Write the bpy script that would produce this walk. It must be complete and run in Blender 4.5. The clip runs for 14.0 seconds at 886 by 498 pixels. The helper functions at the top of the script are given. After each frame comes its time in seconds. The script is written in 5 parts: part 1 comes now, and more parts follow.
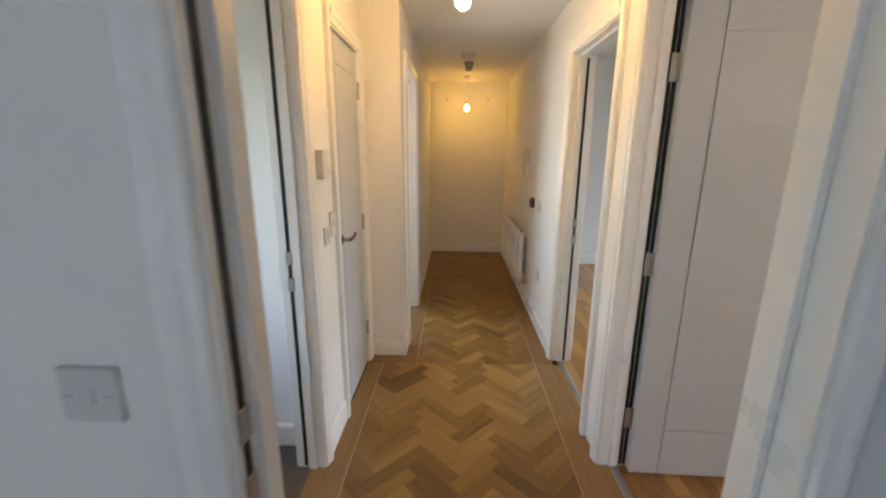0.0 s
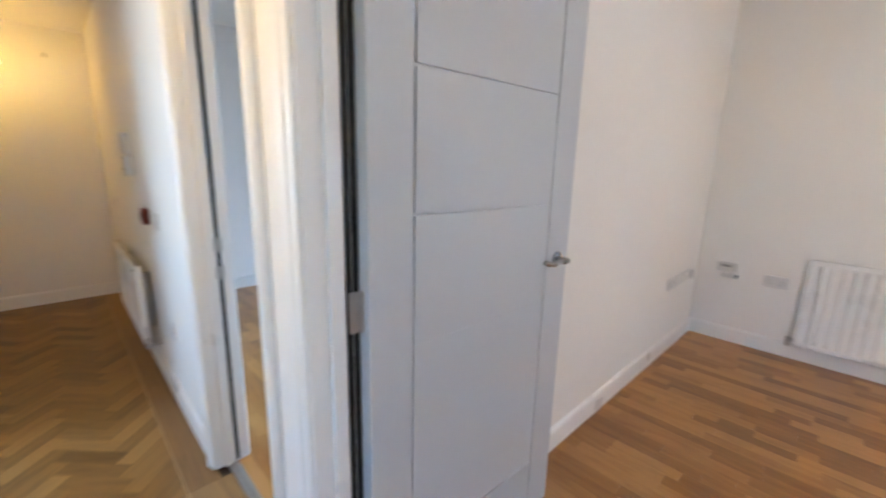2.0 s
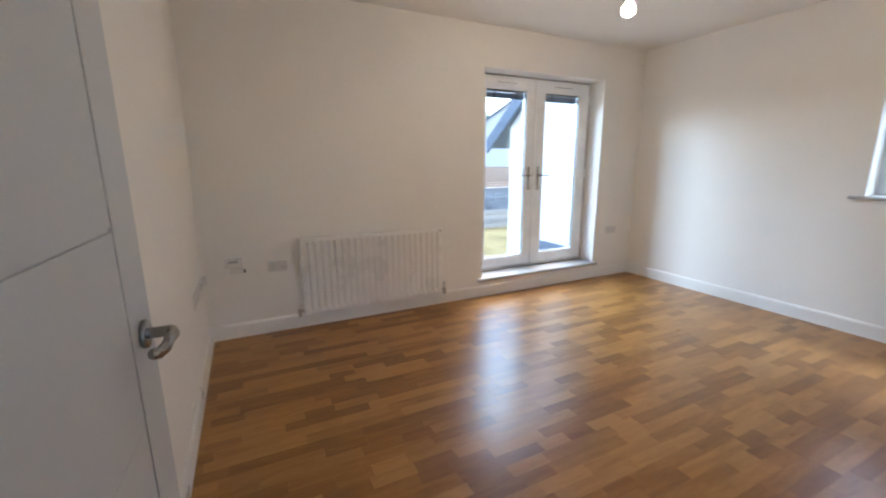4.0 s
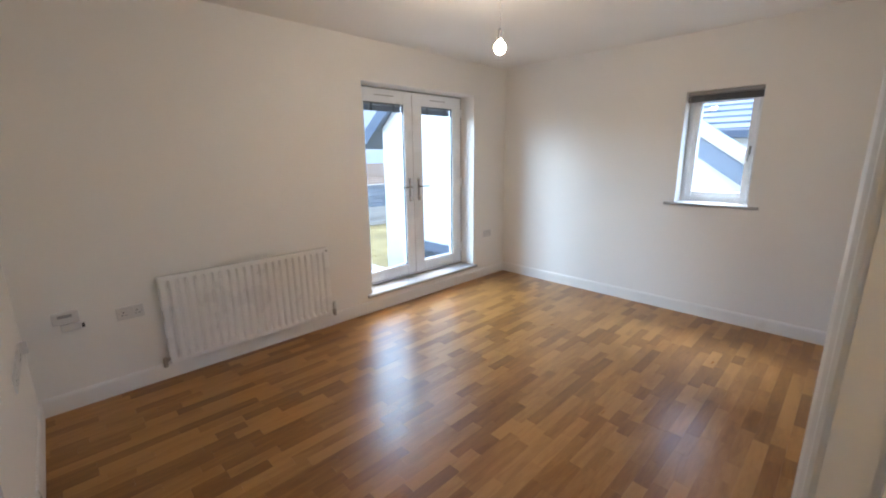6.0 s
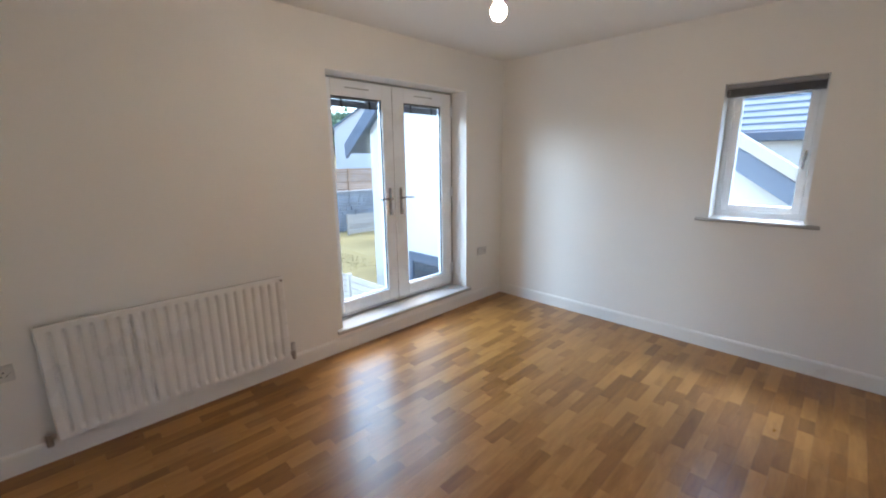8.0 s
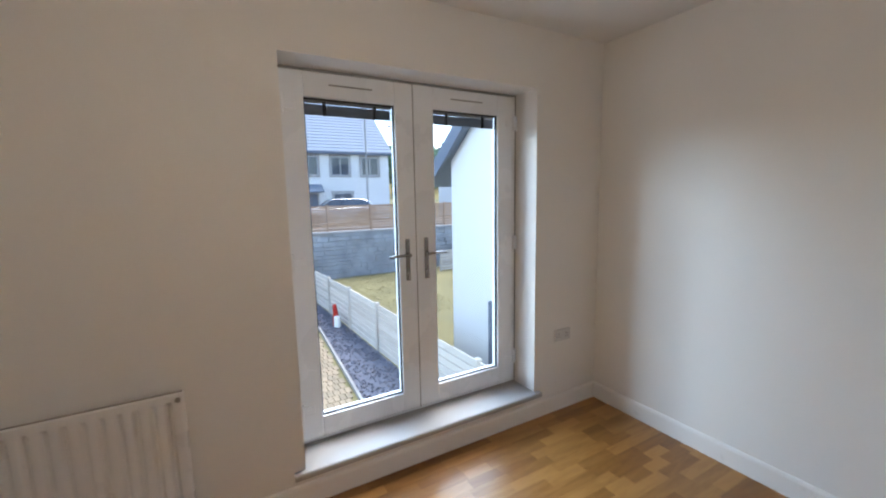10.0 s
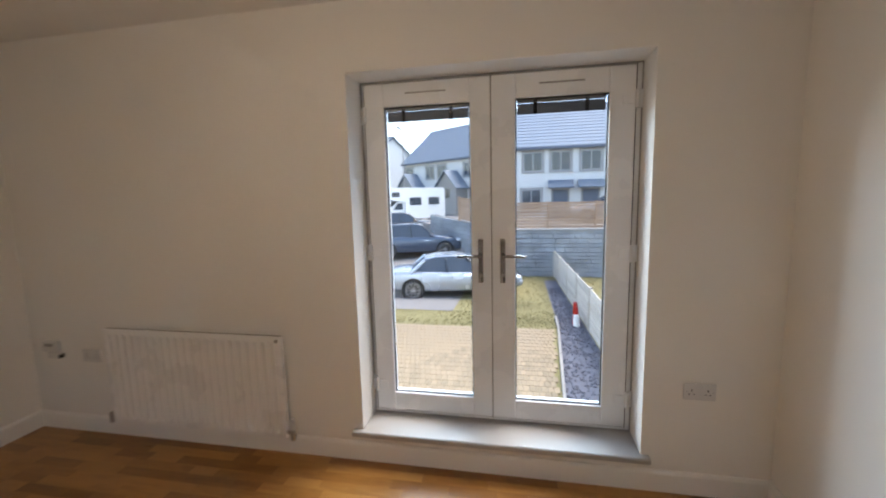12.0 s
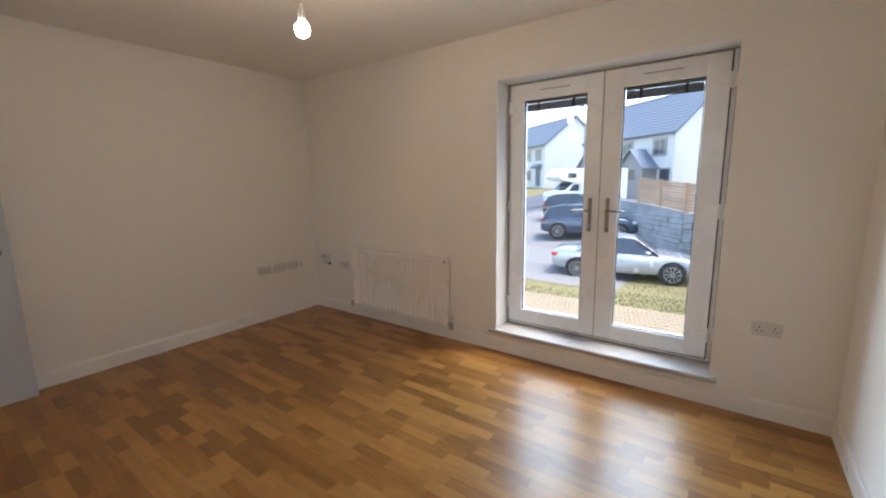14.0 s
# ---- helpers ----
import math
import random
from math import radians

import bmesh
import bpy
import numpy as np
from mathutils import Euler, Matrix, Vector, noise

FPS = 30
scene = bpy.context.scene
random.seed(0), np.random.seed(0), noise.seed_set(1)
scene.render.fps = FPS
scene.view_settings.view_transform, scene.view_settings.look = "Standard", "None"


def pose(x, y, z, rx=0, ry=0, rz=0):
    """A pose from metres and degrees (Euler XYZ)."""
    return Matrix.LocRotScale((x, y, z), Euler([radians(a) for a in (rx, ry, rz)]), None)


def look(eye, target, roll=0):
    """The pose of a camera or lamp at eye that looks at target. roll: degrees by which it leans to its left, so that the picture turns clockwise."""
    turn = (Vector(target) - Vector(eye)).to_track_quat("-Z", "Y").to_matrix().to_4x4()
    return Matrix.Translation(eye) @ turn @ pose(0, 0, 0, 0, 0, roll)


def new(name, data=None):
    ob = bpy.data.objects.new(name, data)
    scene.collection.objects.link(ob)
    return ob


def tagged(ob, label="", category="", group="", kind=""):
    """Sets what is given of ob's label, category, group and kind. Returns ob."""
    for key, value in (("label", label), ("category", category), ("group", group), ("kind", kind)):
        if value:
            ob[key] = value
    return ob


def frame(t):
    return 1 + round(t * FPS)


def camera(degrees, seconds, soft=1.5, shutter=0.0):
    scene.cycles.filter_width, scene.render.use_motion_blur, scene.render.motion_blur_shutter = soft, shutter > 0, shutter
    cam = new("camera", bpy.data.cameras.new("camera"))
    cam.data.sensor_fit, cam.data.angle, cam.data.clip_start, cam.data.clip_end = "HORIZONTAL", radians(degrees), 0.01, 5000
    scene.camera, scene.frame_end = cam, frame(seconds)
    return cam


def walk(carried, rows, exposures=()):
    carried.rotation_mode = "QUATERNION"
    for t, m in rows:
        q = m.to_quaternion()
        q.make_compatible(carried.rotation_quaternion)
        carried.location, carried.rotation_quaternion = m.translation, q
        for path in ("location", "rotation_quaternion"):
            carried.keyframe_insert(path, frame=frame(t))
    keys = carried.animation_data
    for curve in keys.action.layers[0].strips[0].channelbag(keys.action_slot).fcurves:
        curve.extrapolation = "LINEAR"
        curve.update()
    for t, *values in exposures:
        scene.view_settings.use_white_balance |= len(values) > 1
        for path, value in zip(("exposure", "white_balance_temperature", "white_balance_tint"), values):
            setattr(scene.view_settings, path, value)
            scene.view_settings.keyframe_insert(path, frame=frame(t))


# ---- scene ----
cam = camera(95.6, 14.0, soft=2.0, shutter=0.4)
PATH = [
    (0, (0.419, 0.589, 1.453), (0.364, 2.532, 0.98), 0.4),
    (0.5, (0.496, 0.885, 1.453), (0.486, 2.828, 0.981), 0.5),
    (1, (0.576, 1.104, 1.428), (0.819, 3.035, 0.969), 0.7),
    (1.5, (0.659, 1.291, 1.39), (1.473, 3.063, 0.946), 1.1),
    (2, (0.761, 1.455, 1.348), (2.123, 2.857, 0.924), 1.4),
    (2.5, (0.856, 1.599, 1.318), (2.612, 2.468, 0.919), 1.0),
    (3, (0.945, 1.710, 1.296), (2.897, 1.932, 0.92), -0.2),
    (3.5, (1.037, 1.822, 1.313), (2.961, 1.461, 0.904), -0.3),
    (4, (1.165, 1.973, 1.32), (2.923, 1.112, 0.906), -0.3),
    (4.2, (1.151, 1.995, 1.352), (2.85, 1.027, 0.931), -0.6),
    (6.3, (1.298, 2.037, 1.521), (2.693, 0.676, 1.07), -0.7),
    (6.5, (1.314, 1.996, 1.522), (2.711, 0.637, 1.07), -0.8),
    (7, (1.405, 1.827, 1.511), (2.794, 0.458, 1.068), -0.7),
    (7.5, (1.525, 1.64, 1.504), (2.913, 0.269, 1.06), -0.7),
    (8, (1.731, 1.48, 1.532), (3.12, 0.107, 1.1), -0.7),
    (8.5, (1.931, 1.214, 1.551), (3.366, -0.123, 1.159), -0.8),
    (9, (2.129, 0.919, 1.534), (3.659, -0.327, 1.21), -0.9),
    (9.2, (2.225, 0.793, 1.542), (3.796, -0.407, 1.235), -0.9),
    (11.3, (2.759, -0.718, 1.542), (4.732, -0.899, 1.268), -1.3),
    (11.5, (2.72, -0.813, 1.552), (4.7, -0.791, 1.27), -1.3),
    (12, (2.442, -1.005, 1.538), (4.388, -0.625, 1.275), -1.4),
    (12.5, (2.097, -1.156, 1.536), (4.0, -0.59, 1.292), -1.4),
    (13, (1.836, -1.386, 1.523), (3.65, -0.582, 1.273), -1.5),
    (13.5, (1.699, -1.535, 1.505), (3.398, -0.517, 1.225), -1.4),
    (14, (1.619, -1.654, 1.429), (3.216, -0.496, 1.097), -1.0),
]
walk(cam, [(t, look(eye, target, roll)) for t, eye, target, roll in PATH], [(0.0, 3.55, 6800, 12), (0.5, 3.62, 6500, 10), (1.0, 3.5, 6050, 10), (2.0, 3.95, 5500, 10), (2.6, 3.6, 6300, 10), (3.3, 3.12, 6500, 10), (4.0, 3.08, 6050, 10), (7.0, 2.95, 6000, 10), (9.0, 2.55, 6000, 10), (11.5, 2.32, 6750, 13), (12.5, 2.5, 6950, 13), (14.0, 2.68, 6700, 13)])

# ---- world and light ----
world = bpy.data.worlds.new("world")
scene.world = world
world.use_nodes = True
wn = world.node_tree
sky = wn.nodes.new("ShaderNodeTexSky")
sky.sky_type = "NISHITA"
sky.sun_disc = False
sky.sun_elevation, sky.sun_rotation = radians(64), radians(153)
sky.air_density, sky.dust_density, sky.ozone_density = 1.0, 0.9, 1.2
wn.links.new(sky.outputs["Color"], wn.nodes["Background"].inputs["Color"])
wn.nodes["Background"].inputs["Strength"].default_value = 0.135

sun = new("sun", bpy.data.lights.new("sun", "SUN"))
sun.data.energy, sun.data.angle, sun.data.color = 1.0, radians(35), (1.0, 0.97, 0.92)
sun.matrix_world = look((10, -20, 45), (0, 0, 0))


# ---- small helpers ----
def box(bm, x0, x1, y0, y1, z0, z1):
    """An axis-aligned box between the given planes."""
    m = Matrix.Translation(((x0 + x1) / 2, (y0 + y1) / 2, (z0 + z1) / 2)) @ Matrix.Diagonal((abs(x1 - x0), abs(y1 - y0), abs(z1 - z0), 1))
    return bmesh.ops.create_cube(bm, size=1, matrix=m)["verts"]


def cyl(bm, a, b, r, r2=None, seg=14):
    """A closed cylinder or cone from a to b."""
    a, b = Vector(a), Vector(b)
    m = Matrix.Translation((a + b) / 2) @ (b - a).to_track_quat("Z", "Y").to_matrix().to_4x4()
    return bmesh.ops.create_cone(bm, cap_ends=True, segments=seg, radius1=r, radius2=r if r2 is None else r2, depth=(b - a).length, matrix=m)["verts"]


def ball(bm, c, r, sz=1.0, seg=14):
    return bmesh.ops.create_uvsphere(bm, u_segments=seg, v_segments=max(6, seg // 2), radius=r, matrix=Matrix.Translation(c) @ Matrix.Diagonal((1, 1, sz, 1)))["verts"]


def prism(bm, pts, axis, a, b):
    """Extrudes a closed outline of 2D points along an axis from a to b."""
    def put(p, d):
        return {"x": (d, p[0], p[1]), "y": (p[0], d, p[1]), "z": (p[0], p[1], d)}[axis]
    lo = [bm.verts.new(put(p, a)) for p in pts]
    hi = [bm.verts.new(put(p, b)) for p in pts]
    bm.faces.new(lo)
    bm.faces.new(hi[::-1])
    for i in range(len(pts)):
        j = (i + 1) % len(pts)
        bm.faces.new((lo[i], hi[i], hi[j], lo[j]))
    return lo + hi


def bevel(bm, w, seg=2, angle=30):
    edges = [e for e in bm.edges if len(e.link_faces) == 2 and e.calc_face_angle(0) > radians(angle)]
    bmesh.ops.bevel(bm, geom=edges, offset=w, segments=seg, profile=0.5, affect="EDGES", clamp_overlap=True)


def mesh_of(name, bm, material, smooth=False):
    bmesh.ops.recalc_face_normals(bm, faces=bm.faces)
    me = bpy.data.meshes.new(name)
    bm.to_mesh(me)
    bm.free()
    if material:
        me.materials.append(material)
    if smooth:
        me.polygons.foreach_set("use_smooth", [True] * len(me.polygons))
        me.set_sharp_from_angle(angle=radians(35))
    return me


def part(name, bm, material, parent=None, label="", smooth=False):
    ob = new(name, mesh_of(name, bm, material, smooth))
    ob.parent = parent
    if label:
        tagged(ob, label)
    return ob


def thing(name, label, category, group="", at=None, kind=""):
    """An empty that holds the parts of one thing."""
    ob = new(name)
    ob.empty_display_size = 0.1
    if at is not None:
        ob.matrix_basis = at
    return tagged(ob, label, category, group, kind)


def one(name, bm, material, label, category, group="", kind="", smooth=False):
    return tagged(part(name, bm, material, None, "", smooth), label, category, group, kind)


def setting(name, bm, material, label=""):
    return tagged(part(name, bm, material), label, "", "", "structure")


# ---- materials ----
def nodes_of(name):
    m = bpy.data.materials.new(name)
    m.use_nodes = True
    return m, m.node_tree.nodes, m.node_tree.links, m.node_tree.nodes["Principled BSDF"]


def surface(name, color, rough=0.5, metal=0.0, vary=0.05, scale=6.0, fine=120.0, bump=0.05, per_object=0.0, spec=0.5, stretch=(1, 1, 1), coat=0.0):
    """A painted or plain surface: broad stains, fine grain, a little relief."""
    m, n, l, b = nodes_of(name)
    tc = n.new("ShaderNodeTexCoord")
    mp = n.new("ShaderNodeMapping")
    mp.inputs["Scale"].default_value = stretch
    l.new(tc.outputs["Object"], mp.inputs["Vector"])
    big, small = n.new("ShaderNodeTexNoise"), n.new("ShaderNodeTexNoise")
    big.inputs["Scale"].default_value, big.inputs["Detail"].default_value = scale, 5
    small.inputs["Scale"].default_value, small.inputs["Detail"].default_value = fine, 3
    l.new(mp.outputs[0], big.inputs["Vector"])
    l.new(mp.outputs[0], small.inputs["Vector"])
    add = n.new("ShaderNodeMath")
    add.operation = "MULTIPLY_ADD"
    add.inputs[1].default_value = 0.35
    l.new(small.outputs["Fac"], add.inputs[0])
    l.new(big.outputs["Fac"], add.inputs[2])
    ramp = n.new("ShaderNodeMapRange")
    ramp.inputs["From Min"].default_value, ramp.inputs["From Max"].default_value = 0.35, 1.0
    ramp.inputs["To Min"].default_value, ramp.inputs["To Max"].default_value = 1 - vary, 1 + vary
    l.new(add.outputs[0], ramp.inputs["Value"])
    val = ramp.outputs[0]
    if per_object:
        info = n.new("ShaderNodeObjectInfo")
        r2 = n.new("ShaderNodeMapRange")
        r2.inputs["To Min"].default_value, r2.inputs["To Max"].default_value = 1 - per_object, 1 + per_object
        l.new(info.outputs["Random"], r2.inputs["Value"])
        mul = n.new("ShaderNodeMath")
        mul.operation = "MULTIPLY"
        l.new(val, mul.inputs[0])
        l.new(r2.outputs[0], mul.inputs[1])
        val = mul.outputs[0]
    hsv = n.new("ShaderNodeHueSaturation")
    hsv.inputs["Color"].default_value = (*color, 1)
    l.new(val, hsv.inputs["Value"])
    l.new(hsv.outputs[0], b.inputs["Base Color"])
    rr = n.new("ShaderNodeMapRange")
    rr.inputs["From Min"].default_value, rr.inputs["From Max"].default_value = 0.3, 0.7
    rr.inputs["To Min"].default_value, rr.inputs["To Max"].default_value = max(0.02, rough - 0.08), min(1, rough + 0.08)
    l.new(big.outputs["Fac"], rr.inputs["Value"])
    l.new(rr.outputs[0], b.inputs["Roughness"])
    b.inputs["Metallic"].default_value = metal
    b.inputs["Specular IOR Level"].default_value = spec
    b.inputs["Coat Weight"].default_value = coat
    if bump:
        bp = n.new("ShaderNodeBump")
        bp.inputs["Strength"].default_value, bp.inputs["Distance"].default_value = bump, 0.004
        l.new(small.outputs["Fac"], bp.inputs["Height"])
        l.new(bp.outputs[0], b.inputs["Normal"])
    return m


def wood(name, dark, light, rough=0.3, grain=(1, 14, 14), coat=0.0, island=False, spread=0.5, bump=0.1, contrast=0.8, middle=None):
    """Wood with the grain along local x; each piece takes its own tone."""
    m, n, l, b = nodes_of(name)
    tc = n.new("ShaderNodeTexCoord")
    geo, info = n.new("ShaderNodeNewGeometry"), n.new("ShaderNodeObjectInfo")
    rnd = geo.outputs["Random Per Island"] if island else info.outputs["Random"]
    off = n.new("ShaderNodeVectorMath")
    off.operation = "MULTIPLY_ADD"
    comb = n.new("ShaderNodeCombineXYZ")
    for s in ("X", "Y", "Z"):
        l.new(rnd, comb.inputs[s])
    off.inputs[1].default_value = (37.0, 53.0, 71.0)
    l.new(comb.outputs[0], off.inputs[0])
    l.new(tc.outputs["Object"], off.inputs[2])
    mp = n.new("ShaderNodeMapping")
    mp.inputs["Scale"].default_value = grain
    l.new(off.outputs[0], mp.inputs["Vector"])
    g1, g2 = n.new("ShaderNodeTexNoise"), n.new("ShaderNodeTexNoise")
    g1.inputs["Scale"].default_value, g1.inputs["Detail"].default_value, g1.inputs["Distortion"].default_value = 3.0, 6, 0.6
    g2.inputs["Scale"].default_value, g2.inputs["Detail"].default_value = 14.0, 4
    l.new(mp.outputs[0], g1.inputs["Vector"])
    l.new(mp.outputs[0], g2.inputs["Vector"])
    a1 = n.new("ShaderNodeMath")
    a1.operation = "MULTIPLY_ADD"
    a1.inputs[1].default_value = 0.35
    l.new(g2.outputs["Fac"], a1.inputs[0])
    l.new(g1.outputs["Fac"], a1.inputs[2])
    a2 = n.new("ShaderNodeMath")
    a2.operation = "MULTIPLY_ADD"
    a2.inputs[1].default_value = spread
    l.new(rnd, a2.inputs[0])
    soft_ = n.new("ShaderNodeMath")
    soft_.operation = "MULTIPLY_ADD"
    soft_.inputs[1].default_value, soft_.inputs[2].default_value = contrast, 0.67 * (1 - contrast)
    l.new(a1.outputs[0], soft_.inputs[0])
    l.new(soft_.outputs[0], a2.inputs[2])
    cr = n.new("ShaderNodeValToRGB")
    span = n.new("ShaderNodeMapRange")
    span.inputs["From Min"].default_value, span.inputs["From Max"].default_value = 0.45, 0.62 + spread
    cr.color_ramp.elements[0].color, cr.color_ramp.elements[1].color = (*dark, 1), (*light, 1)
    if middle:
        cr.color_ramp.elements.new(0.5).color = (*middle, 1)
    l.new(a2.outputs[0], span.inputs["Value"])
    l.new(span.outputs[0], cr.inputs[0])
    l.new(cr.outputs[0], b.inputs["Base Color"])
    rr = n.new("ShaderNodeMapRange")
    rr.inputs["To Min"].default_value, rr.inputs["To Max"].default_value = rough - 0.07, rough + 0.1
    l.new(g1.outputs["Fac"], rr.inputs["Value"])
    l.new(rr.outputs[0], b.inputs["Roughness"])
    b.inputs["Coat Weight"].default_value = coat
    b.inputs["Coat Roughness"].default_value = 0.135
    bp = n.new("ShaderNodeBump")
    bp.inputs["Strength"].default_value, bp.inputs["Distance"].default_value = bump, 0.002
    l.new(a1.outputs[0], bp.inputs["Height"])
    l.new(bp.outputs[0], b.inputs["Normal"])
    return m


def glass_mat(name, tint=(0.96, 0.98, 0.98)):
    """Clear glass: see-through, with gloss that grows towards grazing views."""
    m, n, l, b = nodes_of(name)
    n.remove(b)
    tr, gl, mix, lw = n.new("ShaderNodeBsdfTransparent"), n.new("ShaderNodeBsdfGlossy"), n.new("ShaderNodeMixShader"), n.new("ShaderNodeLayerWeight")
    tr.inputs["Color"].default_value = (*tint, 1)
    gl.inputs["Roughness"].default_value = 0.02
    lw.inputs["Blend"].default_value = 0.5
    pw, sc = n.new("ShaderNodeMath"), n.new("ShaderNodeMath")
    pw.operation, sc.operation = "POWER", "MULTIPLY_ADD"
    pw.inputs[1].default_value = 4.0
    sc.inputs[1].default_value, sc.inputs[2].default_value = 0.6, 0.03
    l.new(lw.outputs["Facing"], pw.inputs[0])
    l.new(pw.outputs[0], sc.inputs[0])
    l.new(sc.outputs[0], mix.inputs[0])
    l.new(tr.outputs[0], mix.inputs[1])
    l.new(gl.outputs[0], mix.inputs[2])
    l.new(mix.outputs[0], n["Material Output"].inputs["Surface"])
    return m


def glow(name, color, strength):
    m, n, l, b = nodes_of(name)
    b.inputs["Base Color"].default_value = (0.9, 0.88, 0.8, 1)
    b.inputs["Emission Color"].default_value = (*color, 1)
    b.inputs["Emission Strength"].default_value = strength
    return m


BULB_LIVING, BULB_HALL, BULB_FAR = 55.0, 28.0, 10.0
M_WALL = surface("wall_paint", (0.84, 0.82, 0.79), 0.75, vary=0.025, scale=1.3, fine=220, bump=0.10, spec=0.3)
M_CEIL = surface("ceiling_paint", (0.85, 0.835, 0.81), 0.85, vary=0.03, scale=1.0, fine=180, bump=0.08, spec=0.2)
M_TRIM = surface("gloss_white_trim", (0.85, 0.84, 0.82), 0.34, vary=0.02, scale=3, fine=90, bump=0.03)
M_DOOR = surface("grey_white_door_paint", (0.54, 0.565, 0.60), 0.42, vary=0.025, scale=2, fine=260, bump=0.05)
M_UPVC = surface("white_upvc", (0.86, 0.885, 0.92), 0.28, vary=0.02, scale=3, fine=60, bump=0.01)
M_PLASTIC = surface("white_plastic", (0.66, 0.65, 0.64), 0.35, vary=0.02, scale=8, fine=90, bump=0.01)
M_RAD = surface("radiator_enamel", (0.86, 0.85, 0.84), 0.3, vary=0.02, scale=4, fine=80, bump=0.01)
M_CHROME = surface("brushed_chrome", (0.32, 0.315, 0.31), 0.22, metal=1.0, vary=0.08, scale=20, fine=300, bump=0.02)
M_STEEL = surface("satin_steel", (0.45, 0.43, 0.41), 0.38, metal=1.0, vary=0.1, scale=20, fine=300, bump=0.03)
M_BLACK = surface("black_seal", (0.015, 0.015, 0.016), 0.6, vary=0.2, scale=10, bump=0.02)
M_DARK = surface("dark_grey_blind", (0.075, 0.08, 0.10), 0.45, vary=0.15, scale=12, bump=0.02)
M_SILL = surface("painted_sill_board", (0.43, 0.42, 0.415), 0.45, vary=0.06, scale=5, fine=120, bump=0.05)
M_RED = surface("dark_red_plastic", (0.16, 0.025, 0.015), 0.35, vary=0.1, scale=20, bump=0.01)
M_GREYP = surface("grey_plastic", (0.30, 0.30, 0.31), 0.4, vary=0.08, scale=20, bump=0.01)
M_TOP_SHADE = surface("shaded_top_enamel", (0.32, 0.29, 0.26), 0.5, vary=0.2, scale=12, bump=0.02)
M_SLOT = surface("dark_slot", (0.02, 0.02, 0.02), 0.7, vary=0.1, bump=0)
M_SUBFLOOR = surface("dark_subfloor", (0.05, 0.03, 0.02), 0.8, vary=0.2, scale=5, bump=0.1)
OAK = dict(dark=(0.165, 0.064, 0.012), light=(0.42, 0.21, 0.058), middle=(0.28, 0.122, 0.027), rough=0.30, grain=(1.3, 8, 8), spread=0.85, contrast=0.95, coat=0.07, bump=0.09)
M_OAK = wood("oak_strip", **OAK)
M_OAK_ISL = wood("oak_strip_joined", island=True, **OAK)
HERR_TONES = [wood("herringbone_plank_" + nm, d, l_, rough=0.36, grain=(1.2, 10, 10), spread=0.50, contrast=0.85) for nm, d, l_ in (
    ("dark", (0.075, 0.032, 0.008), (0.215, 0.108, 0.028)), ("mid", (0.105, 0.047, 0.012), (0.265, 0.138, 0.037)), ("light", (0.140, 0.067, 0.018), (0.325, 0.178, 0.053)))]
M_HERR_BORDER = wood("herringbone_border", (0.11, 0.052, 0.017), (0.27, 0.145, 0.048), rough=0.38, grain=(1.2, 18, 18), spread=0.4)
M_INLAY = surface("pale_inlay_strip", (0.42, 0.28, 0.14), 0.4, vary=0.1, scale=10, bump=0.02)
M_GLASS = glass_mat("window_glass")
M_BULB = glow("bulb_glass_warm", (1.0, 0.80, 0.58), BULB_LIVING)
M_BULB_HALL = glow("bulb_glass_hall", (1.0, 0.60, 0.20), BULB_HALL)
M_BULB_FAR = glow("bulb_glass_far", (1.0, 0.56, 0.13), BULB_FAR)
M_VINYL = surface("brown_vinyl", (0.12, 0.085, 0.06), 0.5, vary=0.2, scale=7, fine=60, bump=0.04, stretch=(1, 6, 1))

# ---- plan ----
HX0, HX1 = -0.175, 1.125          # hall side walls
LX0, LX1 = 1.25, 4.51            # living room, across
LY0, LY1 = -2.21, 2.30           # living room, along
PX, PY = 0.067, 3.268             # pier that narrows the hall
HY0, HY1 = 1.19, 6.435            # hall ends
CEIL, CEIL_H = 2.54, 2.37
DTOP = 2.02                      # door lining head
BX = -1.04                       # west rooms' outer wall
R2N = 5.84                       # next room's far wall
D1A, D1B = 1.385, 2.235          # living room doorway
D2A, D2B = 2.51, 3.22            # second doorway
D0A, D0B = 0.111, 0.90           # doorway where the walk starts
DBA, DBB = 1.41, 2.17           # west doorway
DWA, DWB = 3.50, 4.22            # far west doorway
CUA, CUB = 2.60, 3.16           # cupboard door
FY0, FY1, FZ0, FZ1 = -1.612, -0.100, 0.15, 2.185   # french doors' opening
WX0, WX1, WZ0, WZ1 = 1.925, 2.490, 1.060, 2.050  # small window's opening


def wall(name, axis, a, b, u0, u1, z0, z1, holes=(), label=""):
    """A wall with real openings: axis is its normal, a..b its thickness, u0..u1 its run, holes (u0, u1, z0, z1)."""
    bm = bmesh.new()

    def piece(p, q, r, s):
        if q - p > 1e-4 and s - r > 1e-4:
            box(bm, *((a, b, p, q) if axis == "x" else (p, q, a, b)), r, s)
    at = u0
    for h0, h1, g0, g1 in sorted(holes):
        piece(at, h0, z0, z1)
        piece(h0, h1, z0, g0)
        piece(h0, h1, g1, z1)
        at = h1
    piece(at, u1, z0, z1)
    return setting(name, bm, M_WALL, label)


LIN = 0.028                       # thickness of door linings
ZT = 2.75


def hole(a, b):
    return (a - LIN, b + LIN, -0.1, DTOP + LIN)


